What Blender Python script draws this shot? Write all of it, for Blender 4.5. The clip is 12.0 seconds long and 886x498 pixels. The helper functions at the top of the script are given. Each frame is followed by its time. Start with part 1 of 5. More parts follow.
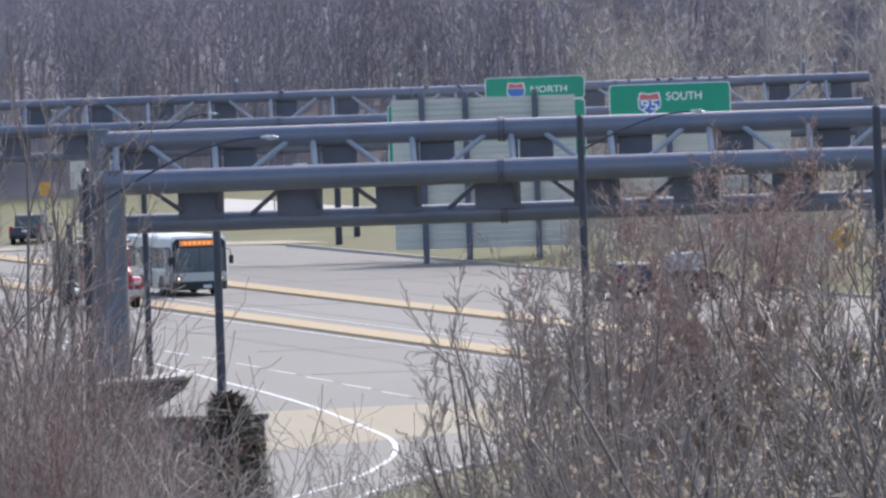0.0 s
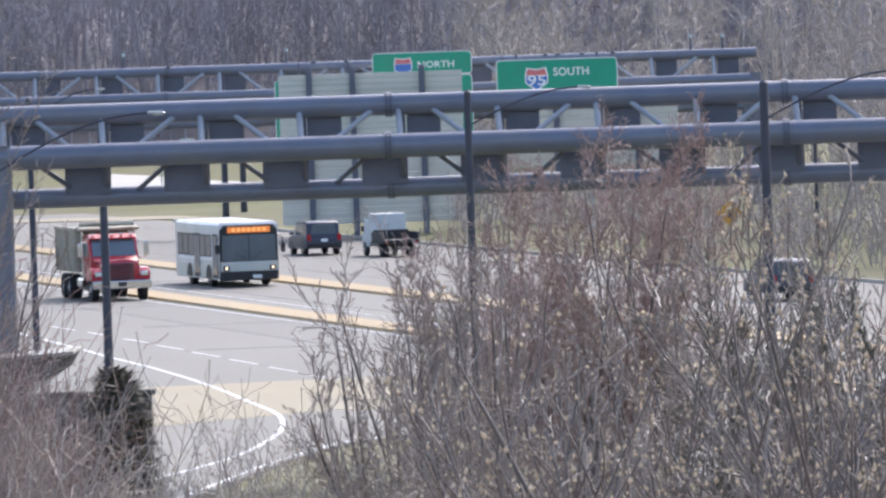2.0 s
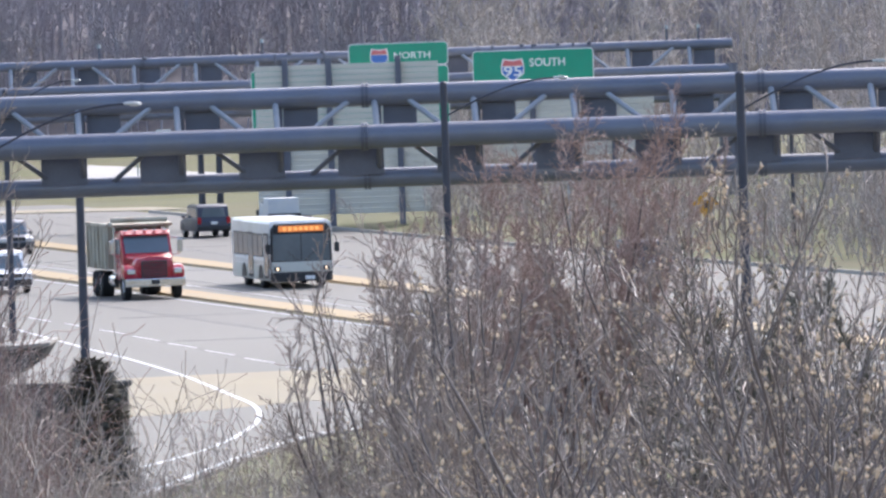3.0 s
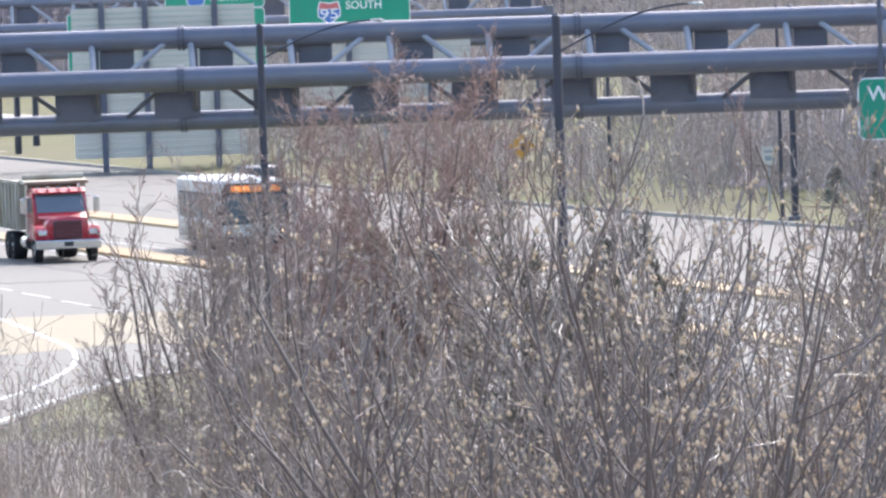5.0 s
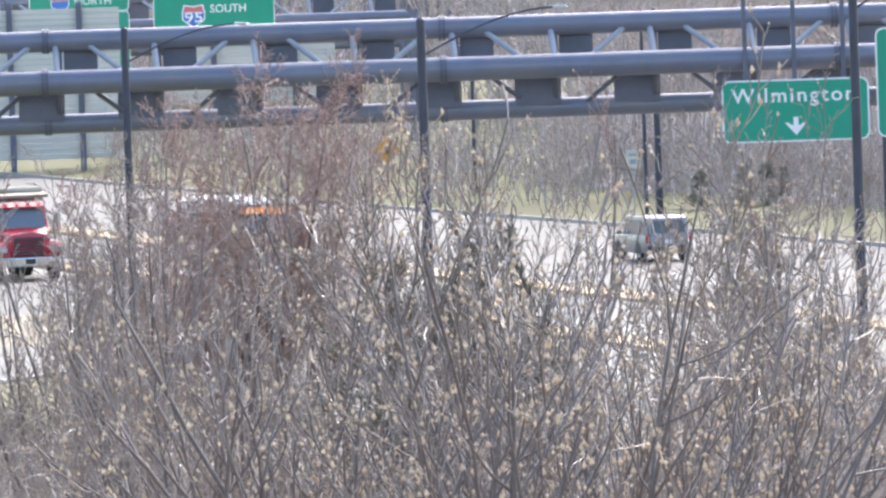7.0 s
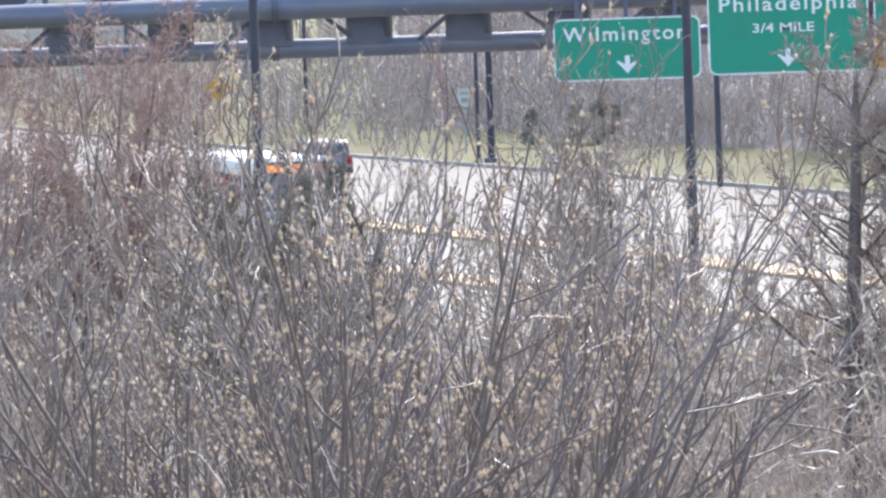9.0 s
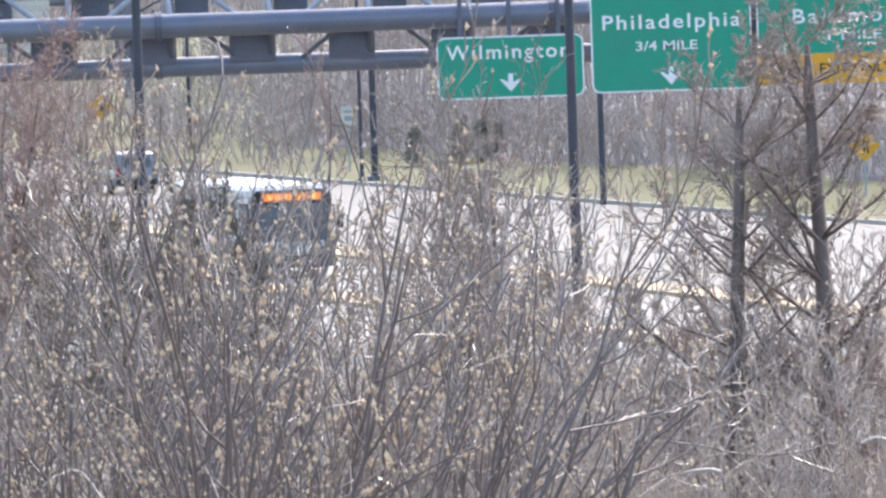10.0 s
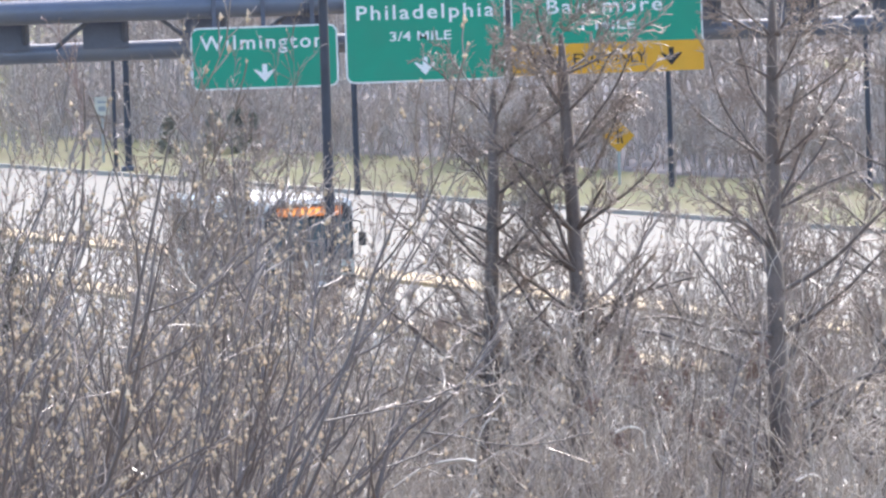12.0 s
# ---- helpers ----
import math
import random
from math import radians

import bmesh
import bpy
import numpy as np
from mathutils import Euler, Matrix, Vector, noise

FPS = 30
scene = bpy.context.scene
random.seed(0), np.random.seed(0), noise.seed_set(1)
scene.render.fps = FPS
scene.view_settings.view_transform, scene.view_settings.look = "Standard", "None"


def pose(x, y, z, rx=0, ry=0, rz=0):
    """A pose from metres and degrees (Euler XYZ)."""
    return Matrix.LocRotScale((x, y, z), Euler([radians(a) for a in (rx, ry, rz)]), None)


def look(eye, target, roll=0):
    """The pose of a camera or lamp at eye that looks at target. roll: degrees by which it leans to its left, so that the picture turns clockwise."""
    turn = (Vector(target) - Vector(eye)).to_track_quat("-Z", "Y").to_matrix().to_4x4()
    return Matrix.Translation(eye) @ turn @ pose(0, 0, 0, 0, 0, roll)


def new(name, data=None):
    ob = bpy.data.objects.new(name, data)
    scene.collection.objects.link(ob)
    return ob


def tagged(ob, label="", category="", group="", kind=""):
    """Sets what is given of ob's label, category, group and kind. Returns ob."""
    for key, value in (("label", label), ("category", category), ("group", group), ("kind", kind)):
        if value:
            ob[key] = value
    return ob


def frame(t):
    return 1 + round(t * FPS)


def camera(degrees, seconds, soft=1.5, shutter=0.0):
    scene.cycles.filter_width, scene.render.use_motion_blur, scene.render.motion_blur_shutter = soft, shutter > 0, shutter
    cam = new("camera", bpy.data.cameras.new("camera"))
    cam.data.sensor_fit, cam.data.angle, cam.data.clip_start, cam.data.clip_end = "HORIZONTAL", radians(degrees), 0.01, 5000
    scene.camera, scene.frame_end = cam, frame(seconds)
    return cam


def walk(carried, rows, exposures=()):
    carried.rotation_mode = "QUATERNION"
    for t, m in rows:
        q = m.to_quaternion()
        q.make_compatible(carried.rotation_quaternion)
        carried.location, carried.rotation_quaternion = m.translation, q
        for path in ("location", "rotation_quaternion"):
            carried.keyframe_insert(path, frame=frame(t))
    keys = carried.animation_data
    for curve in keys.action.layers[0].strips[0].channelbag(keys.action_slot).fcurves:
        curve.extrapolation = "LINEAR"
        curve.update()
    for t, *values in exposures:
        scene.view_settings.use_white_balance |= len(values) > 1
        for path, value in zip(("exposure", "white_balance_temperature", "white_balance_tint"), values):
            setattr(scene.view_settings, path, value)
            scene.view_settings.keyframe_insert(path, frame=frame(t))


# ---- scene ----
cam = camera(5.5, 12.0, soft=2.6)
EYE = (0.0, 0.0, 13.3)
# seconds, turn to the left, tilt from straight down, lean: a long lens held by hand on one spot
TURNS = [
    (0.0, 2.4557, 88.5540, 1.944),
    (0.5, 2.2763, 88.3814, 1.931),
    (1.0, 2.3075, 88.4112, 1.944),
    (1.5, 1.9508, 88.3226, 1.959),
    (2.0, 1.7599, 88.3775, 1.934),
    (2.5, 1.6062, 88.2190, 1.930),
    (3.0, 1.6147, 88.3158, 1.972),
    (3.4, 1.1213, 88.2020, 1.952),
    (3.5, 1.0579, 88.1723, 1.960),
    (3.7, 1.0963, 88.1126, 1.957),
    (5.3, 0.4241, 87.9168, 1.935),
    (5.5, 0.5093, 87.9680, 1.933),
    (5.8, 0.2194, 87.9004, 1.948),
    (6.0, 0.1627, 87.8244, 1.952),
    (6.5, -0.1358, 87.9342, 1.924),
    (7.0, -0.3551, 87.9144, 1.948),
    (7.2, -0.4694, 87.7085, 1.955),
    (8.8, -1.2835, 87.6045, 1.956),
    (8.9, -1.3498, 87.5235, 1.949),
    (9.0, -1.3887, 87.4978, 1.939),
    (9.3, -1.7153, 87.5921, 1.948),
    (9.5, -1.7801, 87.5621, 1.953),
    (10.0, -2.1166, 87.5862, 1.959),
    (10.1, -2.3335, 87.4588, 1.945),
    (10.5, -2.5560, 87.0568, 1.967),
    (11.0, -2.6282, 87.1289, 1.954),
    (11.5, -3.1009, 87.2910, 1.966),
    (12.0, -3.6423, 87.4746, 1.932),
]
walk(cam, [(t, Matrix.Translation(EYE) @ pose(0, 0, 0, tilt, 0, turn) @ pose(0, 0, 0, 0, 0, -lean)) for t, turn, tilt, lean in TURNS],
     exposures=[(0.0, 0.84, 6040, 16), (2.0, 1.06, 6060, 16), (3.7, 1.15, 6090, 16), (6.5, 1.67, 6160, 15), (12.0, 1.63, 6130, 15)])


# ---- light ----
SUN_TO = Vector((0.31, 0.66, 0.68)).normalized()
world = bpy.data.worlds.new("sky")
scene.world = world
world.use_nodes = True
wn = world.node_tree
sky = wn.nodes.new("ShaderNodeTexSky")
sky.sky_type, sky.sun_disc = "NISHITA", False
sky.sun_elevation = math.asin(SUN_TO.z)
sky.sun_rotation = math.atan2(SUN_TO.x, SUN_TO.y)
sky.dust_density, sky.air_density = 3.0, 1.2
wn.nodes["Background"].inputs["Strength"].default_value = 0.15
wn.links.new(sky.outputs[0], wn.nodes["Background"].inputs["Color"])
sun = new("sun", bpy.data.lights.new("sun", "SUN"))
sun.data.energy, sun.data.angle, sun.data.color = 2.0, radians(0.6), (1.0, 0.95, 0.86)
sun.matrix_world = look(SUN_TO * 100, (0, 0, 0))


# ---- materials ----
def mat(name, color, rough=0.6, metal=0.0, var=0.25, scale=2.0, fine=30.0, bump=0.1, dirt=None, dirt_scale=0.4, dirt_amount=0.0,
        stretch=(1, 1, 1), random_shift=0.0, spec=0.5, emit=None, emit_strength=0.0, transmission=0.0, coat=0.0):
    """A surface with two scales of variation, a dirt tone and fine relief, in object space metres."""
    m = bpy.data.materials.new(name)
    m.use_nodes = True
    nt = m.node_tree
    b = nt.nodes["Principled BSDF"]
    L, N = nt.links.new, nt.nodes.new
    tc = N("ShaderNodeTexCoord")
    mp = N("ShaderNodeMapping")
    mp.inputs["Scale"].default_value = stretch
    L(tc.outputs["Object"], mp.inputs["Vector"])
    n1, n2 = N("ShaderNodeTexNoise"), N("ShaderNodeTexNoise")
    n1.inputs["Scale"].default_value, n1.inputs["Detail"].default_value = scale, 5
    n2.inputs["Scale"].default_value, n2.inputs["Detail"].default_value = fine, 3
    L(mp.outputs[0], n1.inputs["Vector"])
    L(mp.outputs[0], n2.inputs["Vector"])
    mix = N("ShaderNodeMix")
    mix.data_type = "FLOAT"
    mix.inputs[0].default_value = 0.4
    L(n1.outputs["Fac"], mix.inputs[2])
    L(n2.outputs["Fac"], mix.inputs[3])
    ramp = N("ShaderNodeValToRGB")
    c = Vector(color)
    lo, hi = c * (1 - var), c * (1 + var)
    ramp.color_ramp.elements[0].position, ramp.color_ramp.elements[1].position = 0.3, 0.7
    ramp.color_ramp.elements[0].color = (*lo, 1)
    ramp.color_ramp.elements[1].color = (min(1, hi[0]), min(1, hi[1]), min(1, hi[2]), 1)
    L(mix.outputs[0], ramp.inputs[0])
    out = ramp.outputs[0]
    if dirt:
        n3 = N("ShaderNodeTexNoise")
        n3.inputs["Scale"].default_value, n3.inputs["Detail"].default_value = dirt_scale, 6
        L(mp.outputs[0], n3.inputs["Vector"])
        r3 = N("ShaderNodeMapRange")
        r3.inputs[1].default_value, r3.inputs[2].default_value, r3.inputs[4].default_value = 0.45, 0.68, dirt_amount
        L(n3.outputs["Fac"], r3.inputs[0])
        mc = N("ShaderNodeMix")
        mc.data_type = "RGBA"
        L(r3.outputs[0], mc.inputs[0])
        L(out, mc.inputs[6])
        mc.inputs[7].default_value = (*dirt, 1)
        out = mc.outputs[2]
    if random_shift:
        oi = N("ShaderNodeObjectInfo")
        hs = N("ShaderNodeHueSaturation")
        mr = N("ShaderNodeMapRange")
        mr.inputs[3].default_value, mr.inputs[4].default_value = 1 - random_shift, 1 + random_shift
        L(oi.outputs["Random"], mr.inputs[0])
        L(mr.outputs[0], hs.inputs["Value"])
        L(out, hs.inputs["Color"])
        out = hs.outputs[0]
    L(out, b.inputs["Base Color"])
    rr = N("ShaderNodeMapRange")
    rr.inputs[3].default_value, rr.inputs[4].default_value = max(0.02, rough - 0.1), min(1, rough + 0.1)
    L(n1.outputs["Fac"], rr.inputs[0])
    L(rr.outputs[0], b.inputs["Roughness"])
    b.inputs["Metallic"].default_value = metal
    b.inputs["Specular IOR Level"].default_value = spec
    b.inputs["Transmission Weight"].default_value = transmission
    b.inputs["Coat Weight"].default_value = coat
    if bump:
        bp = N("ShaderNodeBump")
        bp.inputs["Strength"].default_value, bp.inputs["Distance"].default_value = bump, 0.02
        L(n2.outputs["Fac"], bp.inputs["Height"])
        L(bp.outputs[0], b.inputs["Normal"])
    if emit:
        b.inputs["Emission Color"].default_value = (*emit, 1)
        b.inputs["Emission Strength"].default_value = emit_strength
    return m


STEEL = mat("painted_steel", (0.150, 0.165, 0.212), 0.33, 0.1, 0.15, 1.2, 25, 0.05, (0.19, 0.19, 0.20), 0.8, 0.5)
# On the gantries this also paints shade onto the lower and rear members.
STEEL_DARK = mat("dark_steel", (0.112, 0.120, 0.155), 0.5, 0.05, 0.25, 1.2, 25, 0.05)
GALV = mat("galvanised_steel", (0.42, 0.46, 0.48), 0.38, 0.7, 0.15, 3, 40, 0.03)
POLE = mat("dark_pole_steel", (0.06, 0.065, 0.085), 0.5, 0.4, 0.25, 2, 30, 0.05)
ALU = mat("sign_back_aluminium", (0.650, 0.622, 0.537), 0.55, 0.1, 0.12, 0.6, 12, 0.04, (0.42, 0.41, 0.38), 0.5, 0.5, stretch=(0.3, 1, 6))
GREEN = mat("sign_green_sheeting", (0.005, 0.30, 0.185), 0.42, 0, 0.07, 1.2, 30, 0.0, (0.03, 0.27, 0.175), 1.5, 0.5)
WHITE = mat("sign_white_sheeting", (0.82, 0.83, 0.82), 0.45, 0, 0.05, 3, 40, 0.0)
YELLOW = mat("sign_yellow_sheeting", (0.72, 0.36, 0.02), 0.45, 0, 0.12, 2, 30, 0.0, (0.66, 0.36, 0.03), 1.5, 0.6)
SIGN_BLUE = mat("sign_blue_sheeting", (0.06, 0.17, 0.50), 0.45, 0, 0.05, 3, 40, 0.0)
SIGN_RED = mat("sign_red_sheeting", (0.60, 0.16, 0.16), 0.45, 0, 0.05, 3, 40, 0.0)
SIGN_BLACK = mat("sign_black", (0.02, 0.02, 0.02), 0.6, 0, 0.1, 3, 40, 0.0)
ASPHALT = mat("worn_asphalt", (0.099, 0.094, 0.079), 0.7, 0, 0.12, 0.12, 4, 0.1, (0.094, 0.090, 0.080), 0.05, 0.5, stretch=(1, 0.25, 1), spec=0.5)
CONCRETE = mat("pale_concrete", (0.228, 0.194, 0.122), 0.8, 0, 0.12, 0.2, 5, 0.1, (0.21, 0.19, 0.15), 0.1, 0.5)
KERB = mat("kerb_concrete", (0.33, 0.31, 0.27), 0.8, 0, 0.2, 1, 12, 0.1)
PAINT_W = mat("road_paint_white", (0.58, 0.58, 0.56), 0.6, 0, 0.12, 3, 30, 0.0, (0.4, 0.4, 0.4), 1.0, 0.5)
PAINT_Y = mat("road_paint_yellow", (0.27, 0.178, 0.060), 0.65, 0, 0.25, 3, 30, 0.0, (0.235, 0.175, 0.085), 0.3, 0.8)
GRASS = mat("winter_grass", (0.082, 0.082, 0.018), 0.9, 0, 0.3, 0.25, 6, 0.5, (0.105, 0.088, 0.036), 0.06, 0.8)
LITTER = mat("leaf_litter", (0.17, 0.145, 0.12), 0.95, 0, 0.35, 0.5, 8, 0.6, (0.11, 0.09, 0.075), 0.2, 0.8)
BARK_DARK = mat("dark_bark", (0.150, 0.122, 0.110), 0.5, 0, 0.35, 3, 25, 0.5)
TWIG = mat("grey_brown_twigs", (0.40, 0.335, 0.272), 0.42, 0, 0.35, 1.5, 15, 0.2, random_shift=0.15)
TWIG_RED = mat("reddish_twigs", (0.34, 0.240, 0.205), 0.5, 0, 0.3, 1.5, 15, 0.2)
SHOOT = mat("dark_glossy_shoots", (0.265, 0.212, 0.178), 0.33, 0, 0.35, 2, 15, 0.2, random_shift=0.15, spec=0.8)
BRUSH_DARK = mat("dark_brown_brush", (0.32, 0.26, 0.22), 0.45, 0, 0.4, 0.6, 15, 0.2)
BRUSH_RUSTY = mat("rusty_brush", (0.26, 0.155, 0.125), 0.5, 0, 0.35, 0.8, 15, 0.2)
DEAD_LEAF = mat("dead_leaves", (0.24, 0.165, 0.13), 0.8, 0, 0.35, 4, 15, 0.2)
# Tan heads, painted paler so they double as sun glints on the shoots.
BUD = mat("dry_seed_heads", (0.68, 0.52, 0.34), 0.75, 0, 0.4, 4, 15, 0.2)
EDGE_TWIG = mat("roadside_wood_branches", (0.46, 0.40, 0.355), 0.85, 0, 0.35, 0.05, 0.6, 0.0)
# Same branches in a bluer grey: distance haze put into the colour.
FAR_TWIG_HAZY = mat("far_wood_branches_hazed", (0.375, 0.345, 0.375), 0.85, 0, 0.35, 0.05, 0.6, 0.0)
EVERGREEN = mat("evergreen_needles", (0.30, 0.31, 0.26), 0.8, 0, 0.4, 1, 12, 0.2)
BUS_WHITE = mat("bus_white_paint", (0.72, 0.73, 0.72), 0.35, 0, 0.06, 1, 20, 0.0, (0.5, 0.49, 0.46), 0.7, 0.5, coat=0.3)
BUS_GREY = mat("bus_grey_panel", (0.55, 0.575, 0.54), 0.4, 0.2, 0.1, 1, 20, 0.0)
TRUCK_RED = mat("truck_red_paint", (0.42, 0.012, 0.03), 0.28, 0, 0.1, 1, 20, 0.0, coat=0.6)
TRUCK_BED = mat("dump_body_paint", (0.43, 0.40, 0.32), 0.6, 0.2, 0.2, 0.8, 15, 0.1, (0.2, 0.14, 0.08), 1, 0.6)
CHROME = mat("chrome", (0.65, 0.66, 0.68), 0.18, 1.0, 0.05, 4, 30, 0.0)
# Base lifted to blue-grey so the colour itself carries a sky reflection.
GLASS = mat("sky_toned_glass", (0.115, 0.145, 0.165), 0.12, 0, 0.15, 1, 20, 0.0, spec=0.8)
SIDE_GLASS = mat("dark_side_glass", (0.045, 0.055, 0.065), 0.12, 0, 0.15, 1, 20, 0.0, spec=0.8)
LOT = mat("bleached_pavement", (0.34, 0.325, 0.29), 0.8, 0, 0.15, 0.3, 6, 0.1, (0.38, 0.36, 0.31), 0.15, 0.6)
RUBBER = mat("rubber", (0.02, 0.02, 0.022), 0.85, 0, 0.2, 4, 30, 0.2)
TRIM = mat("black_trim", (0.025, 0.026, 0.03), 0.55, 0, 0.2, 3, 30, 0.05)
LAMP_ON = mat("lit_headlamp", (0.8, 0.7, 0.5), 0.2, 0, 0.05, 5, 30, 0.0, emit=(1.0, 0.70, 0.40), emit_strength=0.9)
AMBER_LED = mat("amber_led_display", (0.30, 0.10, 0.03), 0.4, 0, 0.3, 8, 25, 0.0, emit=(1.0, 0.30, 0.06), emit_strength=0.30)
TAIL = mat("red_tail_lens", (0.4, 0.01, 0.015), 0.25, 0, 0.1, 6, 30, 0.0)
LENS = mat("clear_lamp_lens", (0.7, 0.7, 0.68), 0.15, 0.3, 0.1, 6, 30, 0.0)
AMBER_DOT = mat("amber_led_characters", (0.4, 0.16, 0.05), 0.4, 0, 0.3, 8, 25, 0.0, emit=(1.0, 0.42, 0.12), emit_strength=0.55)
PALE_CANE = mat("bleached_canes", (0.62, 0.57, 0.50), 0.6, 0, 0.25, 2, 15, 0.1)
# Leaf litter darkened and shifted to violet, painting in haze that flattens the trunks.
FAR_LITTER_HAZY = mat("far_woods_litter_hazed", (0.104, 0.095, 0.106), 0.95, 0, 0.3, 0.15, 2, 0.4, (0.08, 0.073, 0.072), 0.05, 0.8)
ASPHALT_PALE = mat("pale_asphalt", (0.108, 0.101, 0.085), 0.75, 0, 0.12, 0.12, 4, 0.1, (0.100, 0.095, 0.085), 0.05, 0.5, stretch=(1, 0.25, 1))
ASPHALT_DARK = mat("newer_asphalt", (0.100, 0.094, 0.081), 0.72, 0, 0.12, 0.12, 4, 0.1, (0.090, 0.089, 0.085), 0.05, 0.5, stretch=(1, 0.25, 1))
TAR = mat("tar_seam", (0.07, 0.07, 0.07), 0.6, 0, 0.3, 1, 10, 0.0)
# Paler than the gantry chords: sunlight put into the colour of the upper members.
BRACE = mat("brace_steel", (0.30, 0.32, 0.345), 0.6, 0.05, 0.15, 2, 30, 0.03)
IVY = mat("ivy_brown_shoots", (0.11, 0.10, 0.075), 0.8, 0, 0.35, 1.5, 15, 0.2)


# ---- building tools ----
class Geo:
    """Collects vertices and faces for one mesh."""
    def __init__(self):
        self.v, self.f, self.n = [], [], 0

    def add(self, verts, faces):
        o = self.n
        self.v.extend(verts)
        self.f.extend([[i + o for i in f] for f in faces])
        self.n += len(verts)
        return self

    def box(self, cx, cy, cz, sx, sy, sz, bevel=0.0, m=None):
        """A box by centre and full size, its edges chamfered."""
        bm = bmesh.new()
        bmesh.ops.create_cube(bm, size=1.0)
        bmesh.ops.scale(bm, vec=(sx, sy, sz), verts=bm.verts)
        if bevel:
            bmesh.ops.bevel(bm, geom=bm.edges[:], offset=min(bevel, 0.45 * min(sx, sy, sz)), segments=2, affect="EDGES", profile=0.6)
        bmesh.ops.translate(bm, vec=(cx, cy, cz), verts=bm.verts)
        return self.take(bm, m)

    def take(self, bm, m=None):
        if m is not None:
            bmesh.ops.transform(bm, matrix=m, verts=bm.verts)
        bm.verts.index_update()
        vs = [tuple(v.co) for v in bm.verts]
        fs = [[v.index for v in f.verts] for f in bm.faces]
        bm.free()
        return self.add(vs, fs)

    def tube(self, a, b, ra, rb=None, sides=8, caps=True):
        rb = ra if rb is None else rb
        a, b = Vector(a), Vector(b)
        d = (b - a).normalized()
        u = d.orthogonal().normalized()
        w = d.cross(u)
        vs = []
        for p, r in ((a, ra), (b, rb)):
            for i in range(sides):
                q = p + (u * math.cos(2 * math.pi * i / sides) + w * math.sin(2 * math.pi * i / sides)) * r
                vs.append((q.x, q.y, q.z))
        fs = [[i, (i + 1) % sides, sides + (i + 1) % sides, sides + i] for i in range(sides)]
        if caps:
            fs += [list(range(sides - 1, -1, -1)), list(range(sides, 2 * sides))]
        return self.add(vs, fs)

    def path(self, pts, r, sides=6):
        """One bent rod through the points."""
        P = [Vector(p) for p in pts]
        u = (P[1] - P[0]).orthogonal().normalized()
        vs = []
        for i, p in enumerate(P):
            d = (P[min(i + 1, len(P) - 1)] - P[max(i - 1, 0)]).normalized()
            u = (u - d * u.dot(d)).normalized()
            w = d.cross(u)
            for k in range(sides):
                a = 2 * math.pi * k / sides
                vs.append(tuple(p + (u * math.cos(a) + w * math.sin(a)) * r))
        n = len(P)
        fs = [[i * sides + k, i * sides + (k + 1) % sides, (i + 1) * sides + (k + 1) % sides, (i + 1) * sides + k] for i in range(n - 1) for k in range(sides)]
        fs += [list(range(sides - 1, -1, -1)), list(range((n - 1) * sides, n * sides))]
        return self.add(vs, fs)

    def prism(self, outline, y0, y1, axis="y", bevel=0.0):
        """A closed outline of two coordinates pushed along an axis."""
        bm = bmesh.new()
        def place(p, d):
            return {"y": (p[0], d, p[1]), "x": (d, p[0], p[1]), "z": (p[0], p[1], d)}[axis]
        vs = [bm.verts.new(place(p, y0)) for p in outline]
        face = bm.faces.new(vs)
        r = bmesh.ops.extrude_face_region(bm, geom=[face])
        mv = [e for e in r["geom"] if isinstance(e, bmesh.types.BMVert)]
        delta = Vector(place((0, 0), y1)) - Vector(place((0, 0), y0))
        bmesh.ops.translate(bm, vec=delta, verts=mv)
        bmesh.ops.recalc_face_normals(bm, faces=bm.faces[:])
        if bevel:
            bmesh.ops.bevel(bm, geom=bm.edges[:], offset=bevel, segments=2, affect="EDGES", profile=0.6)
        return self.take(bm)


def part(name, geo, material, parent=None, label="", smooth=False, m=None):
    """Links what geo holds as one mesh object, under a thing or a part."""
    me = bpy.data.meshes.new(name)
    if isinstance(geo, Geo):
        me.from_pydata(geo.v, [], geo.f)
    else:
        geo.to_mesh(me)
        geo.free()
    me.materials.append(material)
    if smooth:
        me.shade_smooth()
        me.set_sharp_from_angle(angle=radians(40))
    ob = new(name, me)
    if parent is not None:
        ob.parent = parent
    if m is not None:
        ob.matrix_basis = m
    if label:
        tagged(ob, label)
    return ob


def thing(name, label, category, group="", kind="", m=None):
    ob = new(name)
    if m is not None:
        ob.matrix_basis = m
    return tagged(ob, label, category, group, kind)


def lettering(name, text, size, material, parent, x, z, y, label="", width=None, align="CENTER", spacing=1.0):
    """Raised lettering that faces -y."""
    cu = bpy.data.curves.new(name, "FONT")
    cu.body, cu.size, cu.align_x, cu.extrude, cu.space_character = text, size, align, 0.006, spacing
    cu.offset = size * 0.012
    cu.resolution_u = 3
    tmp = new("draft", cu)
    dg = bpy.context.evaluated_depsgraph_get()
    me = bpy.data.meshes.new_from_object(tmp.evaluated_get(dg))
    bpy.data.objects.remove(tmp)
    xs = [v.co.x for v in me.vertices]
    k = width / (max(xs) - min(xs)) if width else 1.0
    c = (max(xs) + min(xs)) / 2
    for v in me.vertices:
        v.co = Vector((x + (v.co.x - c) * k, y - v.co.z, z + v.co.y))
    me.materials.clear()
    me.materials.append(material)
    ob = new(name, me)
    ob.parent = parent
    if label:
        tagged(ob, label)
    return ob


# ---- ground and roads ----
def road_x(y, offset=0.0):
    """The far yellow median line of the main road, in plan, and lines beside it."""
    return -17.5 + 0.255 * (414.7 - y) + offset


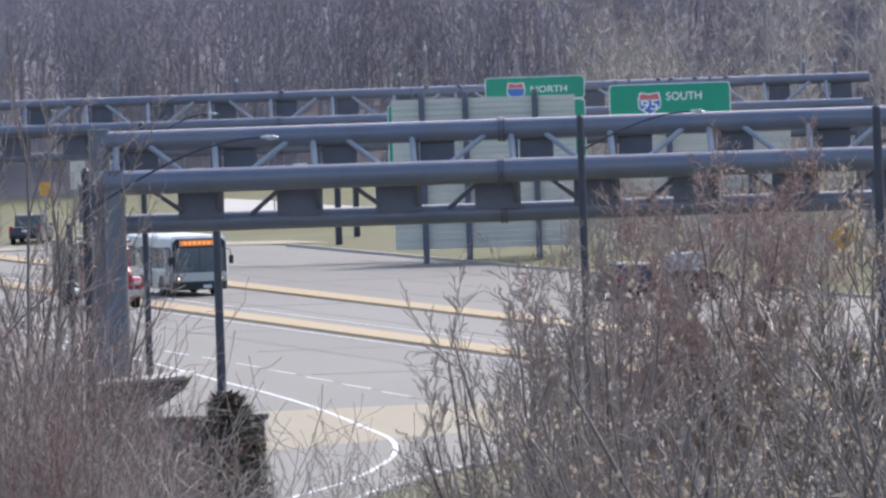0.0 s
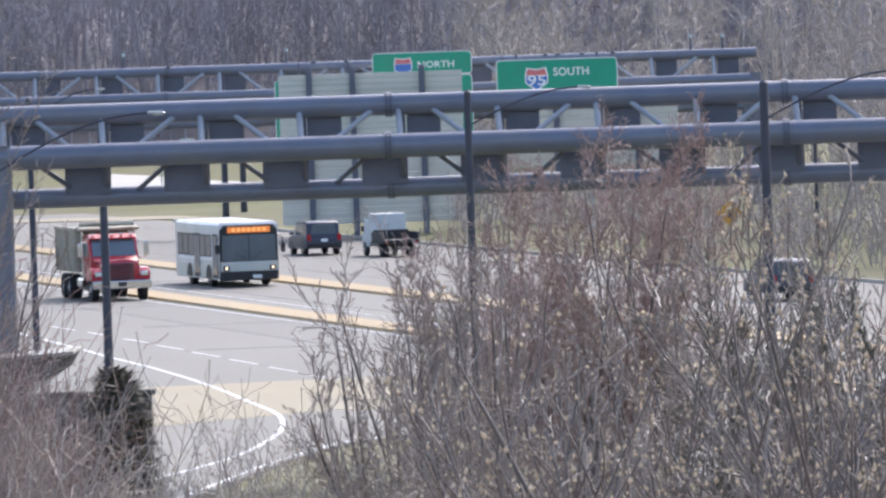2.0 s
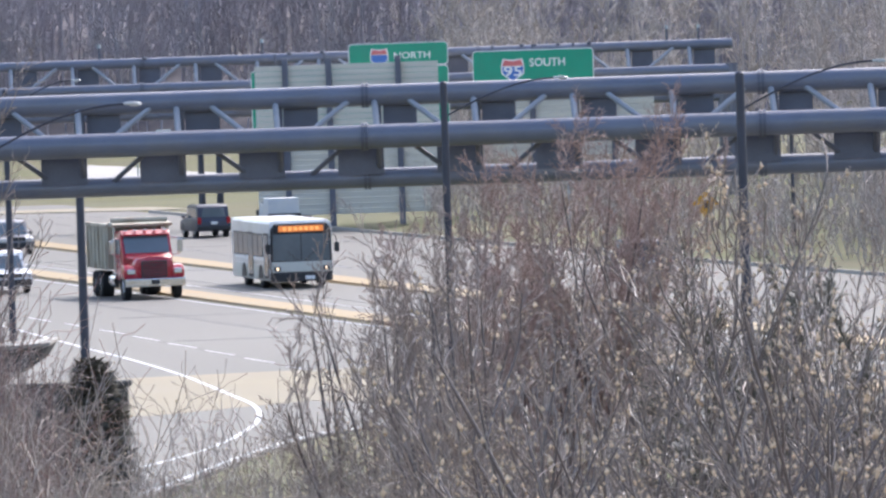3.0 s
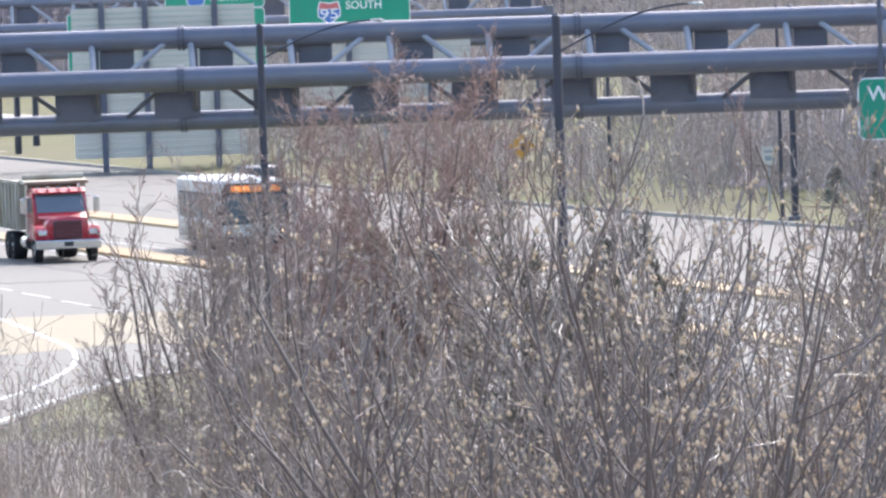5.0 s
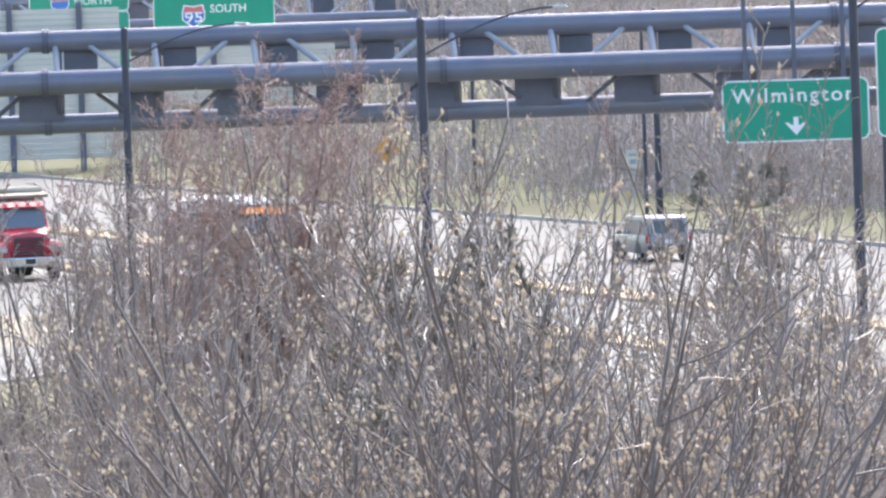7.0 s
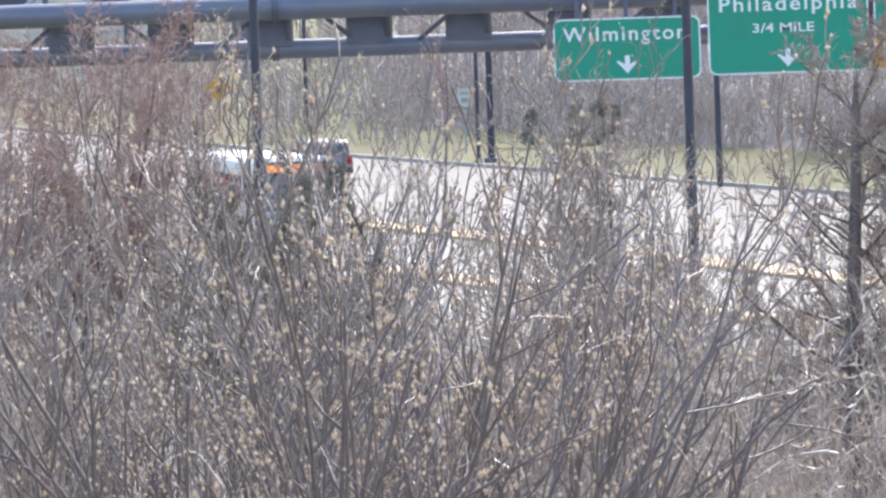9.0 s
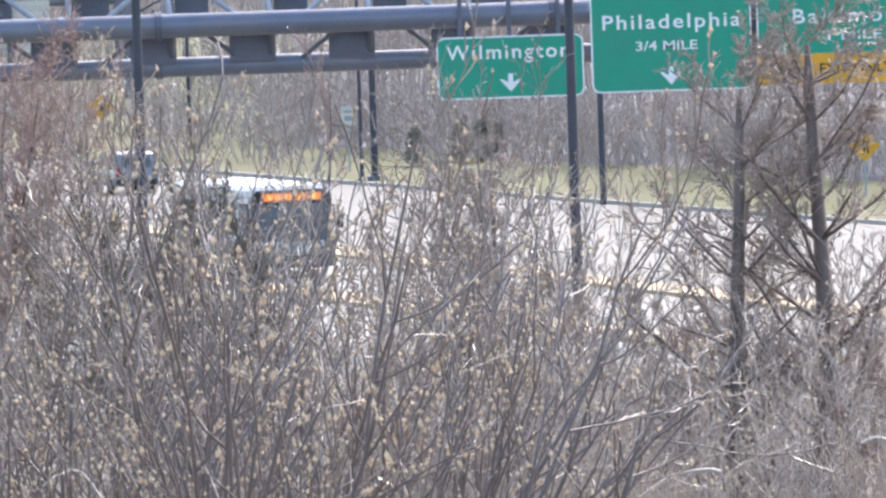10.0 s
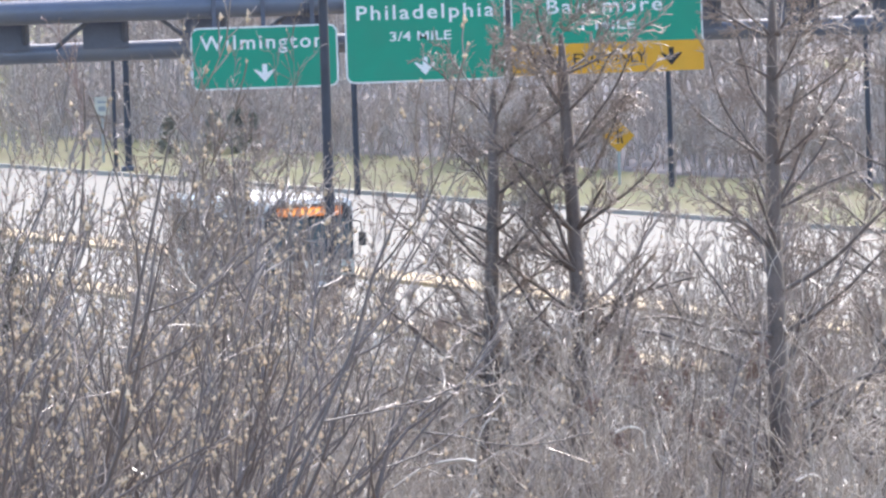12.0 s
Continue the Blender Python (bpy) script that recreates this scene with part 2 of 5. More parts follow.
def far_kerb_x(y):
    return road_x(y) + 18.0 + 0.03 * max(0, 430 - y)


def ground_z(x, y):
    k = far_kerb_x(y)
    z = -0.06
    if x > k and y > 150:
        z += 0.02 + 0.035 * min(x - k - 0.4, 18) if x > k + 0.4 else 0.02
        z += min(1.5, 0.04 * max(0, x - k - 18))
    k2 = min(1.0, max(0.0, (x - 4) / 70))
    start = 690 - 130 * k2 * k2 * (3 - 2 * k2)
    if y > start:
        z += 0.17 * min(y - start, 240)
    if 575 < y < start:
        z += 0.35
    if y < 255:
        z -= min(2.0, 0.02 * (255 - y)) if x < -15 else 0
    return z


def ground():
    xs = list(np.concatenate([[-2500, -900, -400, -200], np.arange(-120, 141, 4), [220, 420, 900, 2500]]))
    ys = list(np.concatenate([[-2500, -600, -100, 0, 30], np.arange(50, 900, 6), [1000, 1400, 2500, 4200]]))
    g = Geo()
    vs = [(float(x), float(y), ground_z(x, y) + 0.05 * noise.noise((x * 0.11, y * 0.09, 0))) for y in ys for x in xs]
    w = len(xs)
    fs = [[j * w + i, j * w + i + 1, (j + 1) * w + i + 1, (j + 1) * w + i] for j in range(len(ys) - 1) for i in range(w - 1)]
    g.add(vs, fs)
    return tagged(part("ground", g, GRASS), "dull green and straw winter grass over rising verge", "ground", kind="structure")


def litter_sheet(name, label, xs, ys, keep):
    """A cover of dead leaves that follows the ground."""
    g = Geo()
    for y0, y1 in zip(ys, ys[1:]):
        for x0, x1 in zip(xs, xs[1:]):
            if keep((x0 + x1) / 2, (y0 + y1) / 2):
                g.add([(x, y, ground_z(x, y) + 0.05 * noise.noise((x * 0.11, y * 0.09, 0)) + 0.07) for x, y in ((x0, y0), (x1, y0), (x1, y1), (x0, y1))], [[0, 1, 2, 3]])
    return tagged(part(name, g, LITTER), label, "ground", kind="structure")


def flat(name, outline, z, material, label, category, parent=None, depth=0.05):
    g = Geo().prism(outline, z - depth, z, "z")
    ob = part(name, g, material, parent)
    return tagged(ob, label, category, kind="structure") if category else ob


def strip(g, line, w, z0, z1, bevel=0.0):
    """A band of width w along a plan line, as one closed body."""
    n = len(line)
    vs = []
    for i, p in enumerate(line):
        a, b = Vector(line[max(0, i - 1)]), Vector(line[min(n - 1, i + 1)])
        d = (b - a).normalized()
        s = Vector((-d.y, d.x)) * w / 2
        p = Vector(p)
        q = s * (1 - bevel)
        vs += [(*(p + s), z0), (*(p + q), z1), (*(p - q), z1), (*(p - s), z0)]
    fs = []
    for i in range(n - 1):
        a, b = 4 * i, 4 * (i + 1)
        fs += [[a, a + 1, b + 1, b], [a + 1, a + 2, b + 2, b + 1], [a + 2, a + 3, b + 3, b + 2]]
    fs += [[0, 3, 2, 1], [4 * n - 4, 4 * n - 3, 4 * n - 2, 4 * n - 1]]
    g.add(vs, fs)
    return g


def smooth_line(pts, step=2.0):
    """A Catmull-Rom line through plan points."""
    P = [Vector(p) for p in pts]
    P = [P[0] * 2 - P[1], *P, P[-1] * 2 - P[-2]]
    out = []
    for i in range(1, len(P) - 2):
        a, b, c, d = P[i - 1:i + 3]
        n = max(2, int((c - b).length / step))
        for k in range(n):
            t = k / n
            out.append(0.5 * (2 * b + (c - a) * t + (2 * a - 5 * b + 4 * c - d) * t * t + (3 * b - a - 3 * c + d) * t ** 3))
    out.append(P[-2])
    return [tuple(p) for p in out]


ground()
litter_sheet("thicket_floor", "grey-brown leaf litter under the thicket", np.arange(-40, 41, 2.0), np.arange(40, 249, 3.0),
             lambda x, y: (x < -15.5 and y < 234) or (x >= -15.5 and x < road_x(y, -27.5) and y < 238))
def woods_floor():
    """Dead leaves beyond the verge, along the kerb's line and up the far rise."""
    g = Geo()
    def row(y):
        return [(x, y, ground_z(x, y) + 0.05 * noise.noise((x * 0.11, y * 0.09, 0)) + (0.07 if o else -0.3)) for x, o in [(far_kerb_x(y) + 11.0 + 1.5 * noise.noise((y * 0.05, 0, 3)) + o, o) for o in (0, 1.5, 3, 7, 12, 18, 26, 36, 48, 62, 90, 130)]]
    ys = list(range(270, 690, 4))
    rows = [row(y) for y in ys]
    for p, q in zip(rows, rows[1:]):
        for i in range(len(p) - 1):
            if p[i][0] > 8.5:
                g.add([p[i], p[i + 1], q[i + 1], q[i]], [[0, 1, 2, 3]])
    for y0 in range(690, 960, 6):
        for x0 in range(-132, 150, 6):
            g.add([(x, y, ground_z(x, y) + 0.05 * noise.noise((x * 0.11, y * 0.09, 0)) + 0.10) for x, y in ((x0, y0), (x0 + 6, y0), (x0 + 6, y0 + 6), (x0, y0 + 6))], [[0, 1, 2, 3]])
    return tagged(part("woods_floor", g, FAR_LITTER_HAZY), "leaf litter under the far woods, darkened and tinted for haze", "ground", kind="structure")


woods_floor()
corner = smooth_line([(-15.2, 236), (-13.6, 252), (-12.6, 262), (-10.9, 272), (-7.8, 277), (-4.6, 276), (-2.6, 268)], 2)
near_edge = corner + [(road_x(y, -25.5), y) for y in range(250, 60, -15)]
far_edge = [(far_kerb_x(y), y) for y in range(60, 690, 10)]
road = flat("road", [(-120, 236)] + near_edge + far_edge + [(-120, 680)], 0.0, ASPHALT,
            "worn grey asphalt of a wide many-laned road", "road", depth=0.3)
flat("concrete_lane", [(-60, 288), (-17.4, 286), (-12.6, 293), (-5.2, 287), (-0.5, 285), (-9.0, 316), (-13.4, 316.5), (-20.4, 314), (-60, 312)], 0.006, CONCRETE,
     "pale tan concrete pavement crossing the asphalt road", "road")
back_road = [(-120, 573), (-40, 556), (-20, 549), (10, 540), (60, 526), (120, 508)]
tagged(part("side_road", strip(Geo(), back_road, 7.5, -0.1, 0.05), CONCRETE), "pale concrete side road beyond the grass verge", "road", kind="structure")
tagged(part("kerb_far", strip(Geo(), [(far_kerb_x(y) + 0.15, y) for y in range(60, 546, 5)], 0.3, -0.05, 0.15, 0.15), KERB),
       "weathered concrete kerb along the far verge", "kerb", kind="structure")
for off, lines in ((0.0, ()), (-9.3, (-1.42, 2.6))):
    line = [(road_x(y, off), y) for y in range(60, 690, 5)]
    tagged(part("median", strip(Geo(), line, 1.8, -0.02, 0.11, 0.08), PAINT_Y), "low raised median with worn straw-yellow top", "kerb", kind="structure")
    for e in lines:
        l2 = [(x + e, y) for x, y in line]
        tagged(part("edge_line", strip(Geo(), l2, 0.09, -0.02, 0.012), PAINT_W), "thin white line beside the median", "road marking", kind="structure")
# lanes resurfaced at different times, and tar seams between them
flat("carriageway", [(road_x(y, 1.4), y) for y in range(70, 680, 10)] + [(far_kerb_x(y) - 0.3, y) for y in range(670, 69, -10)], 0.004, ASPHALT_PALE,
     "pale worn asphalt of the far carriageway", "road", depth=0.03)
flat("near_lanes", [(road_x(y, -14.6 if y > 330 else -14.9), y) for y in range(318, 600, 10)] + [(road_x(y, -10.6), y) for y in range(590, 229, -10)] + [(road_x(232, -24), 232), (road_x(285, -24), 285)], 0.004, ASPHALT_DARK,
     "darker resurfaced asphalt of the near lanes", "road", depth=0.03)
for off in (-14.8, -5.2, 4.2, 9.0, 13.8):
    pts = [(road_x(y, off) + 0.10 * noise.noise((y * 0.07, off, 0)), y) for y in range(90, 640, 4)]
    tagged(part("tar_seam", strip(Geo(), pts, 0.16, -0.02, 0.009), TAR), "thin dark tar seam between lanes", "road marking", kind="structure")
for y, o0, o1 in ((431, -8, 0), (452, -8, 1), (396, -16, -11), (372, -17, -11), (346, -20, -11), (411, 2, 16), (470, 2, 17), (385, 2, 17)):
    pts = [(road_x(y + 0.8 * t, o0 + (o1 - o0) * t), y + 0.8 * t + 0.25 * noise.noise((t * 4, y, 0))) for t in np.linspace(0, 1, 12)]
    tagged(part("tar_seam", strip(Geo(), pts, 0.35, -0.02, 0.009), TAR), "thin dark tar joint across the lanes", "road marking", kind="structure")
k = 0
for y in range(75, 550, 8):
    for off in (-20.0,):
        o2 = off - 0.028 * max(0, 360 - y) if off == -20.0 else off
        seg = [(road_x(y, o2), y), (road_x(y + 5, o2), y + 5)]
        tagged(part("lane_dash", strip(Geo(), seg, 0.10, -0.02, 0.006), PAINT_W), "worn white lane dash", "road marking", group="lane dashes", kind="structure")
gore = smooth_line([(-40, 425), (-28, 367), (-22.7, 340.2), (-20.7, 330.3), (-18, 315.4), (-15.8, 301), (-14.3, 290.4), (-13.75, 281), (-13.9, 272), (-14.6, 263), (-16.5, 252), (-20, 240)], 2)
tagged(part("edge_line", strip(Geo(), gore, 0.17, -0.02, 0.012), PAINT_W), "white edge line curving round the gore", "road marking", kind="structure")
tagged(part("edge_line", strip(Geo(), [(x - 0.35, y) for x, y in near_edge], 0.16, -0.02, 0.013), PAINT_W), "white edge line beside the grass corner", "road marking", kind="structure")

mark_rng = random.Random(19)
for _ in range(70):
    y, off = mark_rng.uniform(340, 540), mark_rng.choice((4.4, 8.2, 12.0, 15.2)) + mark_rng.uniform(-0.3, 0.3)
    n = mark_rng.uniform(1.2, 3.5)
    tagged(part("worn_mark", strip(Geo(), [(road_x(y, off), y), (road_x(y + n, off), y + n)], 0.3, -0.02, 0.009), TAR), "short dark worn mark on the asphalt", "road marking", group="worn marks", kind="structure")


# ---- sign gantries ----
def gantry(name, x0, x1, y, z, panel, r, splices, columns, label, up, down, fwd, rear_top=None):
    """A three-chord truss: a top chord and a bottom chord behind, one chord at mid height in front."""
    root = thing(name, label, "sign gantry")
    chords = {"top_chord": (y, z + up, r * 0.88), "front_chord": (y - fwd, z, r), "bottom_chord": (y, z - down, r * 0.80)}
    for nm, (cy, cz, cr) in chords.items():
        ob = part(nm, Geo().tube((x0, cy, cz), (x1, cy, cz), cr, cr, 20), STEEL, root, smooth=True)
        for s in splices:
            g = Geo()
            for e in (-0.055, 0.055):
                g.tube((s + e - 0.04, cy, cz), (s + e + 0.04, cy, cz), cr * 1.16, cr * 1.16, 16)
            part("flange", g, STEEL_DARK, ob)
    n = int((x1 - x0) / panel)
    T, F_, B = (Vector((0, cy, cz)) for cy, cz, _ in chords.values())
    rb = 0.078 if r > 0.32 else 0.093
    for i in range(n + 1):
        px = x0 + 0.5 + i * panel
        if px > x1:
            break
        X = Vector((px, 0, 0))
        # Light by material: upper members pale as sunlit, lower and rear ones dark as shaded.
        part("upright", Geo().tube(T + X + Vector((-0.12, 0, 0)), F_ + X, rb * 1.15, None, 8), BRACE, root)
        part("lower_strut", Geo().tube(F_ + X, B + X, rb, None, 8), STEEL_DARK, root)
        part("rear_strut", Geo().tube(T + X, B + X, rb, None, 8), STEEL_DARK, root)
        # plates that stiffen the joints
        k = panel / 2.74
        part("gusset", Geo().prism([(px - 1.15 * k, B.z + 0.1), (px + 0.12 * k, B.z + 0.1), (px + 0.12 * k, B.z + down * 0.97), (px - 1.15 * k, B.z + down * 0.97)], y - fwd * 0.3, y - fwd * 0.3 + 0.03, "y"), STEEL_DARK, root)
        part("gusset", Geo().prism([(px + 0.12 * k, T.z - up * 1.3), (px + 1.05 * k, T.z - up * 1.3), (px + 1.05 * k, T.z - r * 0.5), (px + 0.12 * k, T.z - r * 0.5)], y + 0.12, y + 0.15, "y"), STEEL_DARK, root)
        if px + panel < x1:
            A, C = X + Vector((0.65 * k, 0, 0)), X + Vector((2.1 * k, 0, 0))
            # The braces follow the same lit and shaded split.
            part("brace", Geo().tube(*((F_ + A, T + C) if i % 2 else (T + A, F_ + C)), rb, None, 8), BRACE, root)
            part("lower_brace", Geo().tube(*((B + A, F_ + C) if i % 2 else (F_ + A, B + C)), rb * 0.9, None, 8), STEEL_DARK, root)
    for cx, cr in columns:
        for dy, dx, top in ((0.0, -0.32, rear_top or z + up + r), (-fwd, 0.16, z + r)):
            c = part("column", Geo().tube((cx + dx, y + dy, -0.6), (cx + dx, y + dy, top), cr * 1.05, cr, 20), STEEL, root, smooth=True)
            part("column_cap", Geo().tube((cx + dx, y + dy, top - 0.05), (cx + dx, y + dy, top + 0.02), cr * 1.06, cr * 1.02, 20), STEEL_DARK, c)
        part("footing", Geo().box(cx, y - fwd / 2, -0.4, 1.6, fwd + 1.6, 1.2, 0.05), KERB, root)
    return root


def sign_board(name, label, x0, z0, x1, z1, y, bars, tab=None, border=0.045, face=None, posts=3):
    """A flat aluminium board with a green face, white rim, hangers behind."""
    root = thing(name, label, "road sign", group="overhead signs")
    cx, cz, w, h = (x0 + x1) / 2, (z0 + z1) / 2, x1 - x0, z1 - z0
    def rounded(cx, cz, w, h, r):
        pts = []
        for sx, sz, a0 in ((1, 1, 0), (-1, 1, 90), (-1, -1, 180), (1, -1, 270)):
            for k in range(5):
                a = radians(a0 + k * 22.5)
                pts.append((cx + sx * (w / 2 - r) + r * math.cos(a), cz + sz * (h / 2 - r) + r * math.sin(a)))
        return pts
    part("rim", Geo().prism(rounded(cx, cz, w, h, 0.22), y - 0.03, y, "y"), WHITE, root)
    part("face", Geo().prism(rounded(cx, cz, w - 2 * border, h - 2 * border, 0.19), y - 0.036, y - 0.006, "y"), face or GREEN, root)
    for i in range(posts):
        px = x0 + w * (i + 0.5) / posts
        part("hanger", Geo().box(px, y + 0.09, bars[0] / 2 + bars[1] / 2, 0.12, 0.12, bars[1] - bars[0], 0.01), STEEL_DARK, root)
    return root


def down_arrow(root, x, z, y, s, material=None, label=""):
    pts = [(-0.11, 0.5), (0.11, 0.5), (0.11, 0.02), (0.38, 0.2), (0.5, 0.2), (0, -0.5), (-0.5, 0.2), (-0.38, 0.2), (-0.11, 0.02)]
    return part("arrow", Geo().prism([(x + a * s, z + b * s * 0.8) for a, b in pts], y - 0.044, y - 0.03, "y"), material or WHITE, root, label)


NEAR_Y = 255.0
near_gantry = gantry("sign_gantry", -20.3, 31.0, NEAR_Y, 9.00, 2.74, 0.34, (-9.2, 1.75, 12.6, 23.0), ((-20.05, 0.29), (30.7, 0.29)),
                     "blue-grey tubular steel truss sign gantry spanning the road", 1.12, 1.17, 1.3)
FAR_Y = 508.0
far_gantry = gantry("sign_gantry", -62.0, 2.0, FAR_Y, 7.75, 3.4, 0.315, (-47.0, -30.5, -12.0), ((1.75, 0.33), (-61.6, 0.33)),
                    "blue-grey tubular steel truss sign gantry over the far carriageway", 1.42, 1.5, 1.5, 7.6)

SY = NEAR_Y - 1.75
w1 = sign_board("overhead_sign", "green overhead sign with white lettering and a down arrow", 9.36, 6.70, 13.41, 8.42, SY, (6.8, 10.7))
lettering("lettering", "Wilmington", 0.56, WHITE, w1, 11.32, 7.80, SY - 0.036, width=3.4, spacing=1.2)
down_arrow(w1, 11.38, 7.13, SY, 0.62)
w2 = sign_board("overhead_sign", "tall green overhead sign naming Philadelphia, with a down arrow", 13.62, 6.74, 18.05, 9.75, SY, (6.8, 10.7))
lettering("lettering", "Philadelphia", 0.56, WHITE, w2, 15.85, 8.48, SY - 0.036, width=3.8, spacing=1.2)
lettering("lettering", "3/4 MILE", 0.36, WHITE, w2, 15.7, 7.88, SY - 0.036, width=1.7)
down_arrow(w2, 15.8, 7.17, SY, 0.62)
w3 = sign_board("overhead_sign", "tall green overhead sign naming Baltimore over a yellow panel", 18.2, 6.80, 23.5, 9.75, SY, (6.8, 10.7))
lettering("lettering", "Baltimore", 0.56, WHITE, w3, 20.8, 8.48, SY - 0.036, width=3.2, spacing=1.2)
lettering("lettering", "1 MILE", 0.36, WHITE, w3, 20.9, 8.0, SY - 0.036, width=1.5)
part("yellow_panel", Geo().box(20.85, SY - 0.045, 7.22, 5.3, 0.03, 0.84, 0.004), YELLOW, w3, "yellow exit panel with black arrows")
for ax in (19.2, 22.6):
    down_arrow(w3, ax, 7.2, SY - 0.02, 0.62, SIGN_BLACK, "black arrow")
lettering("lettering", "EXIT ONLY", 0.40, SIGN_BLACK, w3, 20.9, 7.08, SY - 0.06, width=2.0)

FS = FAR_Y - 1.95
def shield(root, x, z, y, s):
    part("shield_rim", Geo().prism([(x - 0.56 * s, z + 0.2 * s), (x - 0.46 * s, z + 0.56 * s), (x, z + 0.49 * s), (x + 0.46 * s, z + 0.56 * s), (x + 0.56 * s, z + 0.2 * s), (x + 0.54 * s, z - 0.18 * s), (x, z - 0.57 * s), (x - 0.54 * s, z - 0.18 * s)], y - 0.042, y - 0.03, "y"), WHITE, root)
    top = part("shield_top", Geo().prism([(x - 0.5 * s, z + 0.2 * s), (x + 0.5 * s, z + 0.2 * s), (x + 0.4 * s, z + 0.5 * s), (x, z + 0.42 * s), (x - 0.4 * s, z + 0.5 * s)], y - 0.05, y - 0.03, "y"), SIGN_RED, root, "red crown of a route shield")
    part("shield_body", Geo().prism([(x - 0.5 * s, z + 0.17 * s), (x - 0.48 * s, z - 0.15 * s), (x, z - 0.5 * s), (x + 0.48 * s, z - 0.15 * s), (x + 0.5 * s, z + 0.17 * s)], y - 0.05, y - 0.03, "y"), SIGN_BLUE, root, "blue route shield")
    return top
f1 = sign_board("overhead_sign", "green overhead sign with a route shield reading North", -19.1, 8.55, -13.62, 9.82, FS, (4.6, 9.4))
lettering("lettering", "NORTH", 0.5, WHITE, f1, -15.6, 8.95, FS - 0.036, width=2.0)
shield(f1, -17.4, 9.02, FS, 0.92)
f2 = sign_board("overhead_sign", "wide green overhead sign below the North panel", -24.5, 4.6, -13.62, 8.53, FS, (4.6, 9.4), posts=4)
f3 = sign_board("overhead_sign", "green overhead sign with an interstate shield reading South", -12.3, 6.5, -5.65, 9.2, FS, (6.5, 9.5))
lettering("lettering", "SOUTH", 0.62, WHITE, f3, -8.2, 8.28, FS - 0.036, width=1.95)
shield(f3, -10.1, 8.1, FS, 1.15)
lettering("lettering", "95", 0.78, WHITE, f3, -10.1, 7.78, FS - 0.05, width=0.98)

def sign_back(x0, x1, y, z0, z1, posts, foot, label):
    """A big roadside sign seen from behind: horizontal planks on dark posts."""
    root = thing("roadside_sign", label, "road sign")
    z = z0
    while z < z1:
        part("plank", Geo().box((x0 + x1) / 2, y, z + 0.15, x1 - x0, 0.05, 0.285, 0.012), ALU, root)
        z += 0.30
    for px in posts:
        part("post", Geo().box(px, y - 0.18, (foot + z1 + 0.45) / 2, 0.32, 0.3, z1 + 0.45 - foot, 0.02), STEEL_DARK, root)


sign_back(-23.85, -13.95, 497.0, 0.75, 8.75, (-22.2, -19.85, -16.1), -0.4, "back of a large grey aluminium plank sign on dark steel posts")
sign_back(-11.2, -2.4, 502.0, 3.4, 6.6, (-9.0, -4.6), -0.4, "back of a low grey plank sign beneath the far gantry")


def gantry_peg(x):
    """A short service post on the far top chord."""
    z = 7.75 + 1.42 + 0.2
    part("service_post", Geo().tube((x, FAR_Y, z), (x, FAR_Y, z + 0.75), 0.07, 0.06, 8), STEEL_DARK, far_gantry)
    part("service_post_cap", Geo().tube((x, FAR_Y, z + 0.7), (x, FAR_Y, z + 0.88), 0.11, 0.09, 8), GALV, far_gantry)


for px in (-32.9, -23.9, -1.6, 0.15):
    gantry_peg(px)
for px in (-30.4, -22.4, -20.6, -17.4, -9.6, -8.9, -7.6, -5.9):
    part("clamp", Geo().box(px, FAR_Y - 0.05, 9.42, 0.22, 0.5, 0.16, 0.03), STEEL_DARK, far_gantry)


# ---- vehicles (front faces -y in their own space) ----
WHEELS = {}


def wheel(parent, x, y, r, w, rim=None):
    """A tyre with its rim, about its own axle."""
    side = 1 if x > 0 else -1
    g = Geo()
    n = 20
    prof = [(-w / 2, r * 0.62), (-w / 2, r * 0.93), (-w * 0.36, r), (w * 0.36, r), (w / 2, r * 0.93), (w / 2, r * 0.62)]
    vs = [(px, pr * math.cos(2 * math.pi * i / n), pr * math.sin(2 * math.pi * i / n)) for i in range(n) for px, pr in prof]
    k = len(prof)
    fs = [[i * k + j, i * k + j + 1, ((i + 1) % n) * k + j + 1, ((i + 1) % n) * k + j] for i in range(n) for j in range(k - 1)]
    g.add(vs, fs)
    ob = part("wheel", g, RUBBER, parent, "black rubber tyre")
    h = Geo()
    h.tube((side * w * 0.15, 0, 0), (side * w * 0.40, 0, 0), r * 0.64, r * 0.58, 16)
    for i in range(5):
        a = 2 * math.pi * i / 5
        h.box(side * w * 0.41, math.cos(a) * r * 0.36, math.sin(a) * r * 0.36, 0.04, r * 0.16, r * 0.16, 0.01)
    h.tube((side * w * 0.3, 0, 0), (side * w * 0.5, 0, 0), r * 0.16, r * 0.13, 10)
    part("rim", h, rim or CHROME, ob)
    ob.location = (x, y, r)
    WHEELS.setdefault(parent.name, []).append((ob, x, y, r))
    return ob


